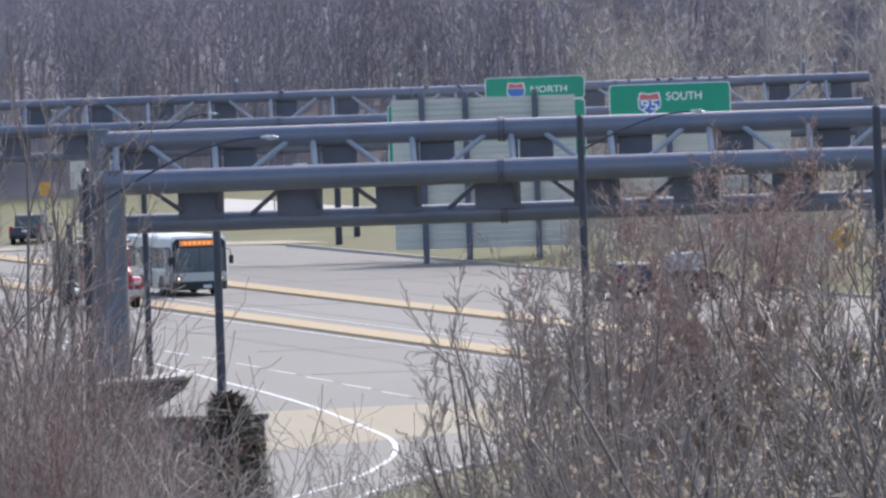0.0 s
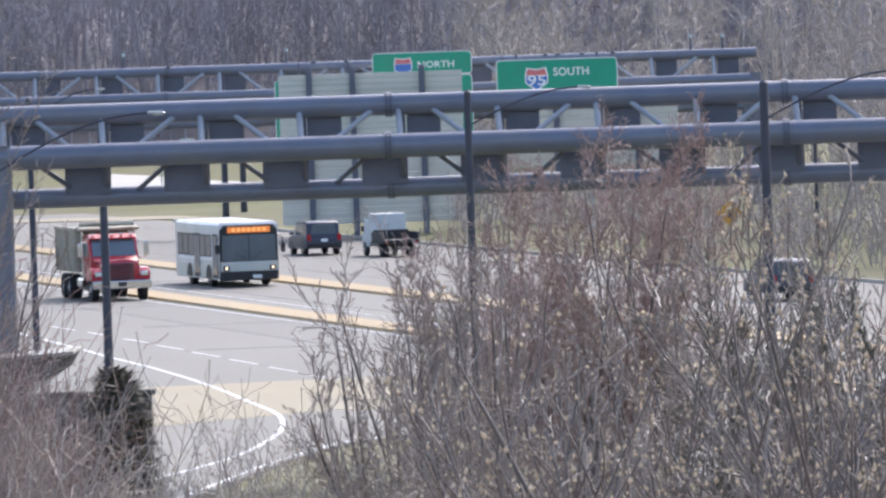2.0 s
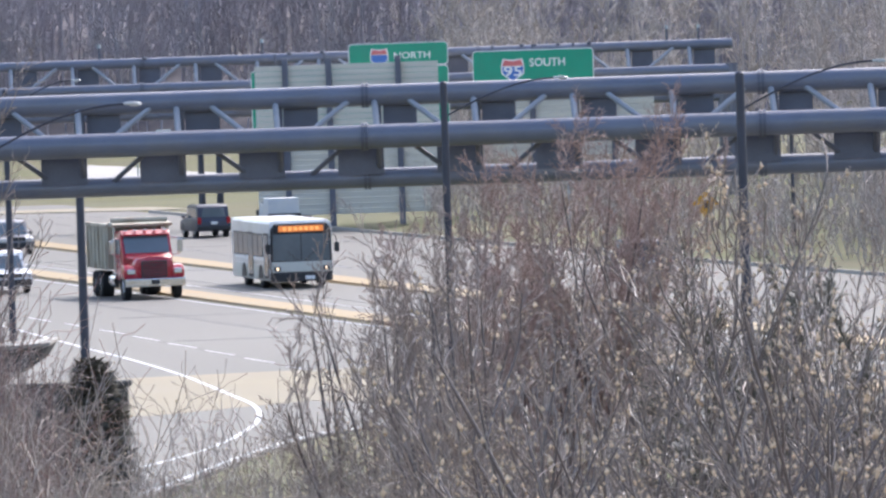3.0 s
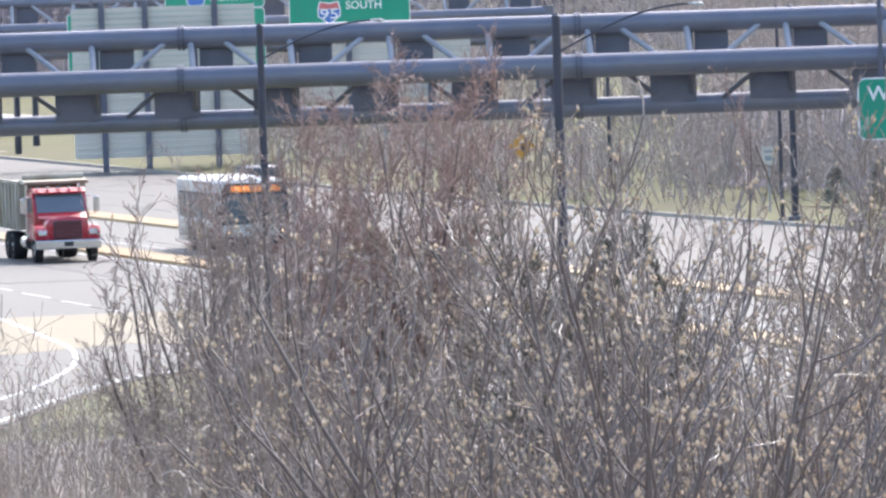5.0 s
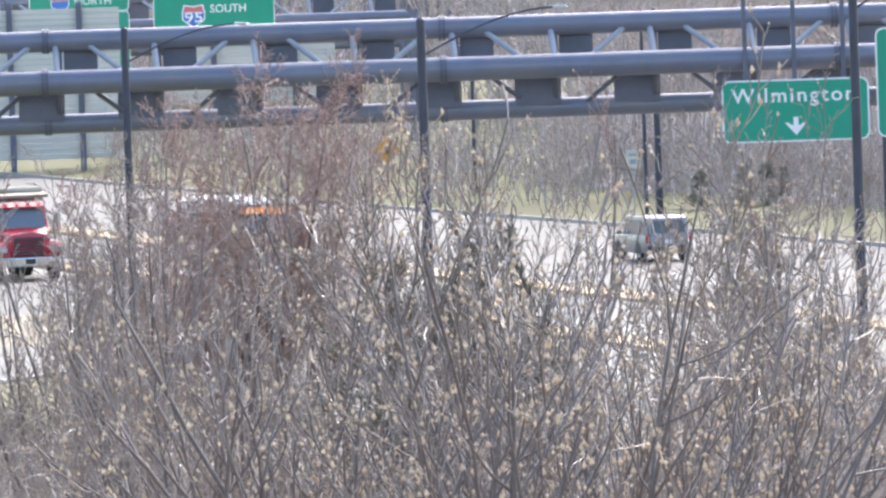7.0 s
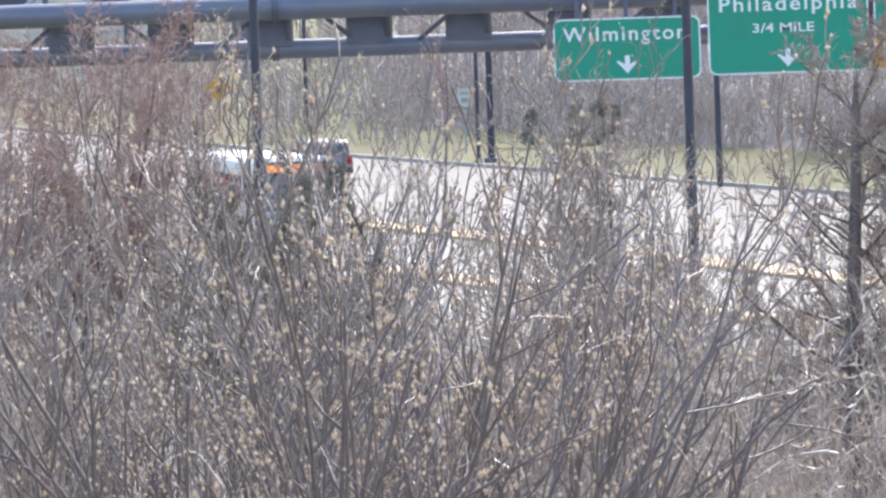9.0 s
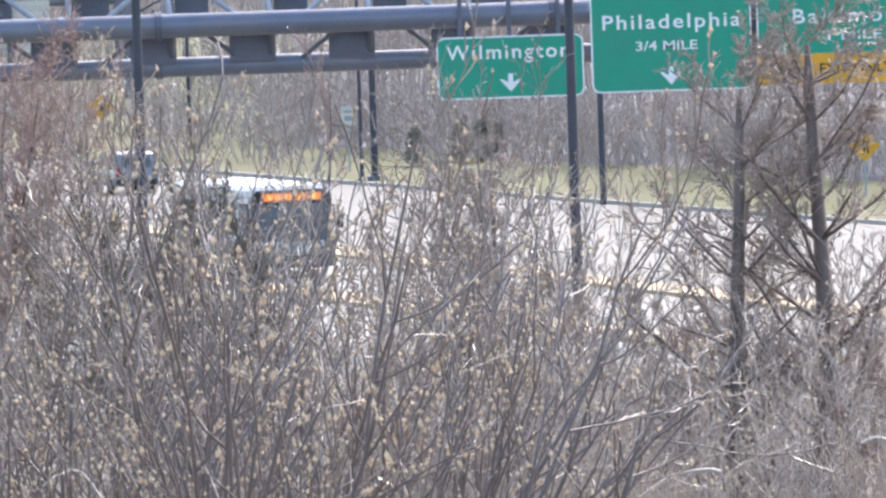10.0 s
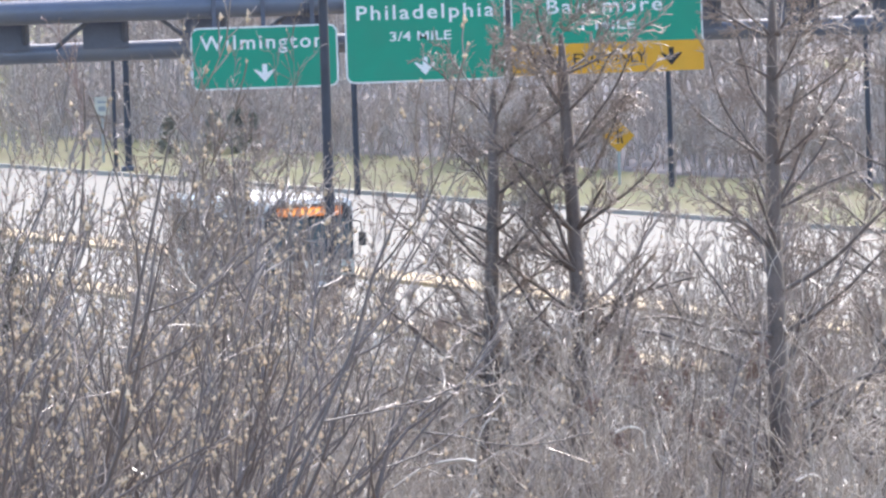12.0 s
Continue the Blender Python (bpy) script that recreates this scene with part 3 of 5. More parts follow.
def make_bus():
    root = thing("city_bus", "white and grey city bus with orange display and dark windscreen", "bus")
    W, L, H0, H1 = 2.78, 9.9, 0.34, 2.95
    h = W / 2
    sect = [(-h, H0), (h, H0), (h, 2.5), (h - 0.01, 2.82), (h - 0.05, 2.88), (-h + 0.05, 2.88), (-h + 0.01, 2.82), (-h, 2.5)]
    body = part("body", Geo().prism(sect, 0.10, L, "y", 0.03), BUS_WHITE, root, smooth=True)
    part("roof", Geo().prism([(-h + 0.06, 2.86), (h - 0.06, 2.86), (h - 0.12, H1), (-h + 0.12, H1)], 0.35, L - 0.2, "y", 0.03), BUS_WHITE, root, "bright white roof")
    part("front_mask", Geo().prism([(-h + 0.03, 0.55), (h - 0.03, 0.55), (h - 0.05, 2.6), (h - 0.25, 2.82), (-h + 0.25, 2.82), (-h + 0.05, 2.6)], 0.02, 0.14, "y", 0.03), TRIM, root, "black front mask")
    for s in (-1, 1):
        part("windscreen", Geo().prism([(s * 0.015, 1.18), (s * (h - 0.12), 1.20), (s * (h - 0.15), 2.36), (s * 0.015, 2.38)], -0.02, 0.05, "y", 0.012), GLASS, root, "windscreen half, blue-grey with sky reflection in its colour")
        part("wiper", Geo().tube((s * 0.12, -0.04, 1.18), (s * 0.62, -0.05, 1.62), 0.016, 0.012, 5), TRIM, root)
        lamp = part("headlamp", Geo().box(s * 1.08, -0.03, 0.86, 0.30, 0.10, 0.2, 0.05), TRIM, root)
        part("bulb", Geo().tube((s * 1.08, -0.10, 0.86), (s * 1.08, -0.05, 0.86), 0.065, 0.07, 12), LAMP_ON, lamp, "glowing warm headlamp")
        part("indicator", Geo().box(s * 1.15, -0.01, 1.05, 0.10, 0.06, 0.08, 0.02), AMBER_LED, root)
        arm = part("mirror_arm", Geo().path([(s * 1.3, 0.1, 2.3), (s * 1.5, -0.25, 2.25), (s * 1.52, -0.28, 1.95)], 0.022), TRIM, root)
        part("mirror", Geo().box(s * 1.53, -0.28, 1.75, 0.22, 0.10, 0.42, 0.04), TRIM, arm)
    disp = part("destination_box", Geo().box(0, 0.01, 2.60, 2.2, 0.12, 0.34, 0.02), TRIM, root)
    part("display", Geo().box(0, -0.055, 2.60, 1.98, 0.02, 0.26, 0.004), AMBER_LED, disp, "glowing orange destination display")
    for i in range(7):
        part("character_bar", Geo().box(-0.72 + i * 0.24, -0.068, 2.60, 0.14, 0.008, 0.15, 0.002), AMBER_DOT, disp)
    part("grille_panel", Geo().box(0, 0.01, 0.93, 2.66, 0.10, 0.46, 0.04), BUS_GREY, root, "pale grey-green panel below the windscreen")
    part("bumper", Geo().prism([(-h, 0.12), (-h + 0.15, -0.06), (h - 0.15, -0.06), (h, 0.12)], 0.30, 0.69, "z", 0.02), TRIM, root, "black rubber bumper")
    part("bar", Geo().box(0.35, -0.08, 0.46, 0.42, 0.03, 0.16, 0.01), WHITE, root, "plain pale plate")
    for s in (-1, 1):
        x = s * (h + 0.004)
        part("skirt", Geo().box(s * (h - 0.01), 4.75, 0.68, 0.05, 8.9, 0.62, 0.012), BUS_GREY, root, "grey lower side panels")
        part("stripe", Geo().box(s * (h + 0.004), 5.2, 1.28, 0.02, 7.8, 0.18, 0.004), WHITE, root, "pale stripe under the windows")
        doors = ((0.85, 1.15), (4.9, 1.25)) if s < 0 else ()
        for dy, dw in doors:
            d = part("door", Geo().box(s * (h + 0.005), dy, 1.42, 0.05, dw, 2.0, 0.01), TRIM, root)
            for e in (-1, 1):
                part("pane", Geo().box(s * (h + 0.03), dy + e * dw * 0.24, 1.45, 0.012, dw * 0.40, 1.75, 0.004), GLASS, d)
        y = 1.75
        while y < 8.3:
            if not any(abs(y + 0.6 - dy) < dw / 2 + 0.6 for dy, dw in doors):
                w_ = part("window", Geo().box(s * (h - 0.005), y + 0.62, 1.86, 0.04, 1.24, 1.04, 0.02), TRIM, root)
                part("pane", Geo().box(s * (h + 0.014), y + 0.62, 1.86, 0.014, 1.14, 0.92, 0.004), SIDE_GLASS, w_)
            y += 1.28
        for wy in (2.3, 6.6):
            part("wheel_arch", Geo().prism([(wy + 0.62 * math.cos(a), 0.40 + 0.62 * math.sin(a)) for a in np.linspace(0, math.pi, 12)], s * (h + 0.018) - 0.02, s * (h + 0.018), "x"), TRIM, root)
            wheel(root, s * (h - 0.16), wy, 0.48, 0.30)
    part("rear_grille", Geo().box(0, L, 0.9, 2.0, 0.04, 0.7, 0.01), TRIM, root)
    return root


def make_dump_truck():
    root = thing("dump_truck", "red dump truck with chrome bumper and high grey tipper body", "truck")
    cab = [(1.55, 0.75), (3.35, 0.75), (3.35, 2.55), (2.15, 2.62), (1.55, 1.72)]
    part("cab", Geo().prism([(y, z) for y, z in cab], -1.02, 1.02, "x", 0.06), TRUCK_RED, root, smooth=True)
    part("roof", Geo().box(0, 2.75, 2.64, 1.96, 1.25, 0.14, 0.06), TRUCK_RED, root)
    hood = Geo().prism([(-0.78, 0.85), (0.78, 0.85), (0.80, 1.45), (0.66, 1.66), (0.0, 1.73), (-0.66, 1.66), (-0.80, 1.45)], 0.18, 1.75, "y", 0.07)
    part("hood", hood, TRUCK_RED, root, "glossy red sloping hood", smooth=True)
    part("cowl", Geo().prism([(1.1, 1.62), (1.95, 1.66), (1.9, 1.88), (1.62, 1.86)], -0.92, 0.92, "x", 0.04), TRUCK_RED, root, smooth=True)
    part("windscreen", Geo().prism([(1.535, 1.83), (2.045, 2.575), (2.10, 2.54), (1.59, 1.79)], -0.90, 0.90, "x", 0.008), GLASS, root, "dark windscreen")
    part("visor", Geo().prism([(1.86, 2.52), (2.2, 2.62), (2.2, 2.74), (1.84, 2.57)], -0.98, 0.98, "x", 0.02), TRUCK_RED, root, "red sun visor")
    for i in range(5):
        part("marker_lamp", Geo().box(-0.8 + i * 0.4, 2.05, 2.74, 0.14, 0.12, 0.06, 0.02), LENS, root)
    part("grille", Geo().box(0, 0.14, 1.22, 1.05, 0.10, 0.66, 0.03), TRIM, root, "dark grille with red frame")
    for i in range(6):
        part("grille_bar", Geo().box(0, 0.085, 0.97 + i * 0.1, 0.98, 0.02, 0.022, 0.004), TRUCK_RED, root)
    for s in (-1, 1):
        fender = [(0.15, 0.85), (0.10, 1.15), (0.35, 1.36), (0.85, 1.40), (1.45, 1.25), (1.75, 0.85)]
        part("fender", Geo().prism(fender, s * 0.72, s * 1.22, "x", 0.06), TRUCK_RED, root, smooth=True)
        lamp = part("headlamp", Geo().box(s * 0.95, 0.10, 1.12, 0.34, 0.10, 0.2, 0.03), CHROME, root)
        part("lens", Geo().box(s * 0.95, 0.04, 1.12, 0.26, 0.03, 0.14, 0.01), LENS, lamp)
        part("side_window", Geo().box(s * 1.03, 2.55, 2.1, 0.02, 0.95, 0.55, 0.01), GLASS, root)
        part("door_seam", Geo().box(s * 1.035, 2.05, 1.5, 0.012, 0.02, 1.3, 0.0), TRIM, root)
        arm = part("mirror_arm", Geo().path([(s * 1.0, 2.0, 2.4), (s * 1.36, 1.85, 2.42), (s * 1.36, 1.85, 1.75), (s * 1.0, 2.0, 1.7)], 0.02), CHROME, root)
        part("mirror", Geo().box(s * 1.38, 1.85, 2.08, 0.22, 0.08, 0.55, 0.03), CHROME, arm)
        part("fuel_tank", Geo().tube((s * 0.95, 2.4, 0.72), (s * 0.95, 3.6, 0.72), 0.30, None, 16), CHROME, root)
        part("exhaust_stack", Geo().tube((s * 0.98, 3.5, 1.0), (s * 0.98, 3.5, 3.1), 0.07, None, 10), CHROME, root)
        wheel(root, s * 1.02, 0.95, 0.52, 0.30)
        for wy in (5.9, 7.2):
            wheel(root, s * 0.95, wy, 0.52, 0.52)
    part("bumper", Geo().box(0, 0.0, 0.68, 2.44, 0.20, 0.34, 0.04), CHROME, root, "wide chrome bumper")
    part("bar", Geo().box(0, -0.11, 0.70, 0.34, 0.02, 0.17, 0.004), TRIM, root, "small dark plate")
    part("chassis", Geo().box(0, 4.4, 0.72, 0.9, 7.6, 0.28, 0.02), TRIM, root)
    bed = part("tipper_body", Geo().prism([(-1.24, 1.15), (1.24, 1.15), (1.26, 2.92), (-1.26, 2.92)], 3.65, 8.4, "y", 0.03), TRUCK_BED, root, "grey tipper body")
    for s in (-1, 1):
        part("top_rail", Geo().box(s * 1.25, 6.0, 2.92, 0.14, 4.9, 0.14, 0.02), TRUCK_BED, bed)
        for i in range(6):
            part("stake", Geo().box(s * 1.28, 3.9 + i * 0.85, 2.02, 0.08, 0.12, 1.75, 0.01), TRUCK_BED, bed)
    part("cab_shield", Geo().prism([(2.5, 2.86), (3.7, 2.9), (3.7, 3.06), (2.45, 2.98)], -1.22, 1.22, "x", 0.02), TRUCK_BED, root, "grey cab shield")
    part("tarp_roll", Geo().tube((-1.15, 3.3, 3.12), (1.15, 3.3, 3.12), 0.12, None, 10), TRUCK_BED, root)
    return root


def make_car(name, label, category, paint, l=4.7, w=1.85, h=1.72, pickup=False):
    """A tall car: lower body, glazed cabin, lamps, bumpers; its middle is at the origin."""
    root = thing(name, label, category)
    a, b, hw = -l / 2, l / 2, w / 2
    belt = h * 0.58
    lower = [(a + 0.03, 0.42), (a, 0.62), (a + 0.08, belt - 0.16), (a + 1.15, belt), (b - 0.10, belt), (b - 0.02, belt - 0.12), (b, 0.55), (b - 0.05, 0.36), (a + 0.10, 0.32)]
    part("body", Geo().prism(lower, -hw, hw, "x", 0.05), paint, root, smooth=True)
    back = b - (1.75 if pickup else 0.22)
    cab = [(a + 1.10, belt - 0.03), (a + 1.75, h - 0.06), (a + 2.1, h), (back - 0.35, h), (back - 0.08, h - 0.07), (back + 0.14, belt - 0.03)]
    cw = hw - 0.10
    part("cabin", Geo().prism(cab, -cw, cw, "x", 0.05), paint, root, smooth=True)
    part("rear_window", Geo().prism([(-cw + 0.16, belt + 0.05), (cw - 0.16, belt + 0.05), (cw - 0.26, h - 0.16), (-cw + 0.26, h - 0.16)], 0, 0.03, "y", 0.008), GLASS, root, "dark rear window", m=pose(0, back + 0.07, 0.0, 0, 0, 0))
    part("windscreen", Geo().prism([(-cw + 0.1, 0.0), (cw - 0.1, 0.0), (cw - 0.2, 0.72), (-cw + 0.2, 0.72)], -0.03, 0.0, "y", 0.008), GLASS, root, "dark windscreen", m=pose(0, a + 1.16, belt + 0.02, -42))
    for s in (-1, 1):
        part("side_window", Geo().prism([(a + 1.5, belt + 0.04), (a + 1.9, h - 0.15), (back - 0.45, h - 0.15), (back - 0.20, belt + 0.04)], s * cw - 0.012, s * cw + 0.012, "x"), GLASS, root)
        part("tail_lamp", Geo().box(s * (hw - 0.14), b - 0.03, belt - 0.08, 0.20, 0.10, 0.34, 0.03), TAIL, root, "red tail lamp")
        part("headlamp", Geo().box(s * (hw - 0.24), a + 0.05, belt - 0.26, 0.36, 0.14, 0.16, 0.04), LENS, root)
        arm = part("mirror", Geo().box(s * (hw + 0.08), a + 1.45, belt + 0.08, 0.2, 0.1, 0.15, 0.03), paint, root)
        for wy in (a + 0.92, b - 0.95):
            part("wheel_arch", Geo().prism([(wy + 0.42 * math.cos(q), 0.34 + 0.42 * math.sin(q)) for q in np.linspace(0, math.pi, 10)], s * hw - 0.01, s * hw + 0.01, "x"), TRIM, root)
            wheel(root, s * (hw - 0.12), wy, 0.35, 0.24)
        if not pickup:
            part("roof_rail", Geo().tube((s * (cw - 0.12), a + 2.1, h + 0.03), (s * (cw - 0.12), back - 0.5, h + 0.03), 0.02, None, 6), TRIM, root)
    part("rear_bumper", Geo().box(0, b + 0.01, 0.52, w - 0.08, 0.14, 0.24, 0.04), TRIM, root, "dark rear bumper")
    part("front_bumper", Geo().box(0, a + 0.02, 0.50, w - 0.08, 0.14, 0.26, 0.04), TRIM, root)
    part("grille", Geo().box(0, a + 0.02, 0.80, w * 0.5, 0.08, 0.18, 0.02), TRIM, root)
    part("bar", Geo().box(0, b + 0.04, belt - 0.22, 0.34, 0.02, 0.15, 0.004), WHITE, root, "plain pale plate")
    if pickup:
        part("bed_liner", Geo().box(0, b - 0.85, belt + 0.004, w - 0.3, 1.4, 0.02, 0.0), TRIM, root)
        part("tailgate", Geo().box(0, b - 0.02, belt - 0.2, w - 0.5, 0.06, 0.42, 0.02), paint, root)
    return root


def make_flatbed():
    root = thing("box_truck", "truck with pale grey box behind the cab and dark flat bed", "truck")
    part("cab", Geo().prism([(-3.6, 0.6), (-3.7, 1.3), (-3.2, 1.55), (-2.7, 2.35), (-1.5, 2.4), (-1.5, 0.6)], -1.0, 1.0, "x", 0.05), PALE_BLUE, root, "pale cab", smooth=True)
    part("windscreen", Geo().box(0, -3.0, 1.95, 1.7, 0.05, 0.6, 0.01), GLASS, root, m=pose(0, 0, 0, -4))
    part("box", Geo().box(0, -0.5, 1.80, 2.1, 1.7, 1.85, 0.04), PALE_BLUE, root, "pale grey equipment box")
    part("bed", Geo().box(0, 1.9, 1.0, 2.4, 3.6, 0.22, 0.02), TRIM, root, "dark flat bed")
    part("headboard", Geo().box(0, 0.5, 1.4, 2.3, 0.08, 0.6, 0.01), TRIM, root)
    for s in (-1, 1):
        part("side_rail", Geo().box(s * 1.18, 1.9, 1.3, 0.06, 3.5, 0.55, 0.01), TRIM, root)
        part("tail_lamp", Geo().box(s * 0.95, 3.72, 0.95, 0.22, 0.05, 0.12, 0.01), TAIL, root)
        part("mirror", Geo().box(s * 1.18, -2.6, 1.75, 0.18, 0.08, 0.4, 0.02), TRIM, root)
        wheel(root, s * 0.92, -2.75, 0.45, 0.26)
        wheel(root, s * 0.86, 2.3, 0.45, 0.46)
    part("chassis", Geo().box(0, 0.2, 0.75, 0.8, 6.6, 0.22, 0.02), TRIM, root)
    part("rear_bar", Geo().box(0, 3.7, 0.55, 2.2, 0.08, 0.12, 0.01), TRIM, root)
    return root


CAR_DARK = mat("dark_car_paint", (0.030, 0.036, 0.062), 0.45, 0.0, 0.1, 1, 20, 0.0, coat=0.15)
CAR_GREY = mat("grey_car_paint", (0.060, 0.068, 0.090), 0.45, 0.0, 0.1, 1, 20, 0.0, coat=0.15)
CAR_SILVER = mat("silver_car_paint", (0.23, 0.235, 0.245), 0.3, 0.5, 0.1, 1, 20, 0.0, coat=0.5)
CAR_WHITE = mat("white_car_paint", (0.75, 0.76, 0.76), 0.3, 0.0, 0.05, 1, 20, 0.0, coat=0.5)
PALE_BLUE = mat("pale_blue_paint", (0.66, 0.67, 0.66), 0.4, 0.0, 0.08, 1, 20, 0.0, (0.4, 0.45, 0.5), 1, 0.5)
bus = make_bus()
truck = make_dump_truck()
truck.scale = (1.07, 1.07, 1.07)
dark_suv = make_car("suv", "dark navy sport utility vehicle seen from behind", "car", CAR_DARK)
grey_suv = make_car("suv", "dark grey sport utility vehicle with sunlit roof", "car", CAR_GREY)
silver_suv = make_car("suv", "silver sport utility vehicle with dark rear window", "car", CAR_SILVER)
white_pickup = make_car("pickup_truck", "white pickup truck following the dump truck", "car", CAR_WHITE, 5.4, 1.95, 1.85, True)
silver_car = make_car("suv", "pale silver car following the bus", "car", CAR_SILVER)
flatbed = make_flatbed()
flatbed.scale = (0.78, 0.78, 0.78)
side_suv = make_car("suv", "dark blue-grey car crawling away over the far pavement", "car", CAR_GREY, 5.2, 2.0, 1.85, True)


# ---- light poles, small signs, walls ----
def light_pole(x, y, top, r=0.10, arm=None, label="tall dark steel street light pole", base=-0.3, r_top=None):
    root = thing("street_lamp", label, "street lamp", m=pose(x, y, base))
    h = top - base
    part("pole", Geo().tube((0, 0, 0), (0, 0, h), r, r_top or r * 0.72, 12), POLE, root, smooth=True)
    part("base_plate", Geo().box(0, 0, 0.1, r * 4, r * 4, 0.25, 0.03), STEEL_DARK, root)
    part("cap", Geo().tube((0, 0, h), (0, 0, h + 0.06), r * 0.8, r * 0.4, 10), POLE, root)
    if arm:
        dx, dz = arm
        pts = [(dx * k, 0, h - 0.9 + (dz + 0.9) * math.sin(k * math.pi / 2)) for k in np.linspace(0, 1, 12)]
        a = part("arm", Geo().path([tuple(map(float, p)) for p in pts], 0.026), POLE, root)
        hd = Geo().prism([(dx - 0.06, h + dz - 0.025), (dx + 0.30, h + dz - 0.04), (dx + 0.33, h + dz), (dx + 0.22, h + dz + 0.04), (dx - 0.06, h + dz + 0.035)], -0.09, 0.09, "y", 0.015)
        head = part("lamp_head", hd, GALV, a, "grey cobra lamp head")
        part("lens", Geo().box(dx + 0.16, 0, h + dz - 0.045, 0.18, 0.12, 0.03, 0.01), LENS, head)
    return root


light_pole(-16.3, 200, 10.2, 0.13, (3.9, 0.6))
light_pole(-17.1, 205, 8.9, 0.09)
light_pole(-26.25, 349, 9.6, 0.14, (2.6, 0.3))
light_pole(-21.77, 322.8, 9.6, 0.17)
light_pole(-6.75, 245, 10.5, 0.13, (3.0, 0.05))
light_pole(1.03, 225, 10.72, 0.15, (3.3, 0.2))
light_pole(10.3, 200, 11.8, 0.135, (2.8, 0.2))
light_pole(4.28, 430, 7.6, 0.10)
light_pole(11.5, 385, 9.0, 0.16, base=0.0)
light_pole(10.9, 383, 9.0, 0.09, base=0.0)
light_pole(19.1, 350, 9.0, 0.13)
light_pole(30.3, 341, 9.0, 0.11)
light_pole(35.6, 322, 9.0, 0.11)
light_pole(-29.4, 543, 6.5, 0.22, label="dark tapered post on the grass verge")
light_pole(-29.0, 556, 6.5, 0.22, label="dark tapered post on the grass verge")


def warning_sign(x, y, z, s, label, mark):
    root = thing("warning_sign", label, "road sign", m=pose(x, y, 0))
    part("post", Geo().box(0, 0.05, z / 2, 0.09, 0.07, z + 0.4, 0.005), GALV, root)
    part("plate", Geo().prism([(0, z + s), (s, z), (0, z - s), (-s, z)], -0.02, 0.0, "y", 0.004), YELLOW, root, "yellow diamond plate")
    if mark == "merge":
        part("symbol", Geo().prism([(-0.10 * s, z - 0.5 * s), (0.02 * s, z - 0.5 * s), (0.02 * s, z + 0.5 * s), (-0.10 * s, z + 0.5 * s)], -0.035, -0.02, "y"), SIGN_BLACK, root)
        part("symbol", Geo().prism([(0.16 * s, z - 0.45 * s), (0.27 * s, z - 0.45 * s), (0.18 * s, z + 0.3 * s), (0.07 * s, z + 0.3 * s)], -0.035, -0.02, "y"), SIGN_BLACK, root)
    else:
        part("symbol", Geo().box(0, -0.028, z - 0.12 * s, 0.28 * s, 0.015, 0.42 * s, 0.003), SIGN_BLACK, root)
        part("symbol", Geo().tube((0, -0.036, z + 0.28 * s), (0, -0.02, z + 0.28 * s), 0.17 * s, None, 12), SIGN_BLACK, root)
    return root


warning_sign(0.19, 430, 2.35, 0.62, "yellow diamond warning sign with a dark symbol on the verge", "signal")
warning_sign(28.7, 345, 2.05, 0.60, "orange-yellow diamond merge sign before bare woods", "merge")


def plate_sign(x, y, z, w, h, face, label, marks=True):
    root = thing("road_sign", label, "road sign", m=pose(x, y, 0))
    part("post", Geo().box(0, 0.05, z / 2, 0.08, 0.06, z + 0.3, 0.005), GALV, root)
    part("plate", Geo().box(0, 0, z, w, 0.03, h, 0.006), face, root)
    if marks:
        part("bar", Geo().box(0, -0.02, z + h * 0.22, w * 0.6, 0.012, h * 0.12, 0.002), BRACE, root)
        part("bar", Geo().box(0, -0.02, z - h * 0.15, w * 0.5, 0.012, h * 0.26, 0.002), BRACE, root)


plate_sign(10.72, 395, 2.5, 0.62, 0.78, ALU, "small white speed sign with black marks on a post")
plate_sign(-46.1, 560, 4.7, 0.9, 2.4, ALU, "tall pale grey sign plate on a post", False)
plate_sign(-44.6, 560, 4.9, 1.1, 2.0, ALU, "pale grey sign plate on a post", False)
plate_sign(-48.1, 560, 3.6, 0.7, 0.8, YELLOW, "small yellow sign plate on a post", False)
plate_sign(-36.0, 590, 3.2, 1.0, 1.1, GREEN, "small green guide sign beyond the verge", False)
plate_sign(-34.4, 592, 3.4, 0.9, 1.5, WHITE, "white notice board on a post", False)
plate_sign(-6.3, 440, 3.6, 0.5, 0.6, ALU, "small pale sign plate behind the trees", False)


def retaining_wall():
    root = thing("retaining_wall", "dark weathered concrete wall grown over with brush", "wall")
    part("wall", Geo().box(-16.6, 236, 1.3, 3.5, 0.5, 3.7, 0.05), DARK_WALL, root)
    part("coping", Geo().box(-16.6, 236, 3.2, 3.7, 0.7, 0.14, 0.03), DARK_WALL, root)
    return root


def barrier():
    root = thing("ramp_barrier", "dark wedge-shaped concrete ramp end with pale underside", "wall")
    part("slab", Geo().prism([(-18.6, 4.35), (-16.35, 4.48), (-16.6, 4.1), (-17.6, 3.5), (-18.6, 3.2)], 229, 232, "y", 0.04), DARK_WALL, root)
    part("edge", Geo().prism([(-18.6, 4.36), (-16.3, 4.5), (-16.3, 4.58), (-18.6, 4.44)], 228.8, 232.2, "y", 0.02), KERB, root)
    part("pier", Geo().box(-18.3, 231, 1.5, 0.8, 1.2, 4.4, 0.05), DARK_WALL, root)
    return root


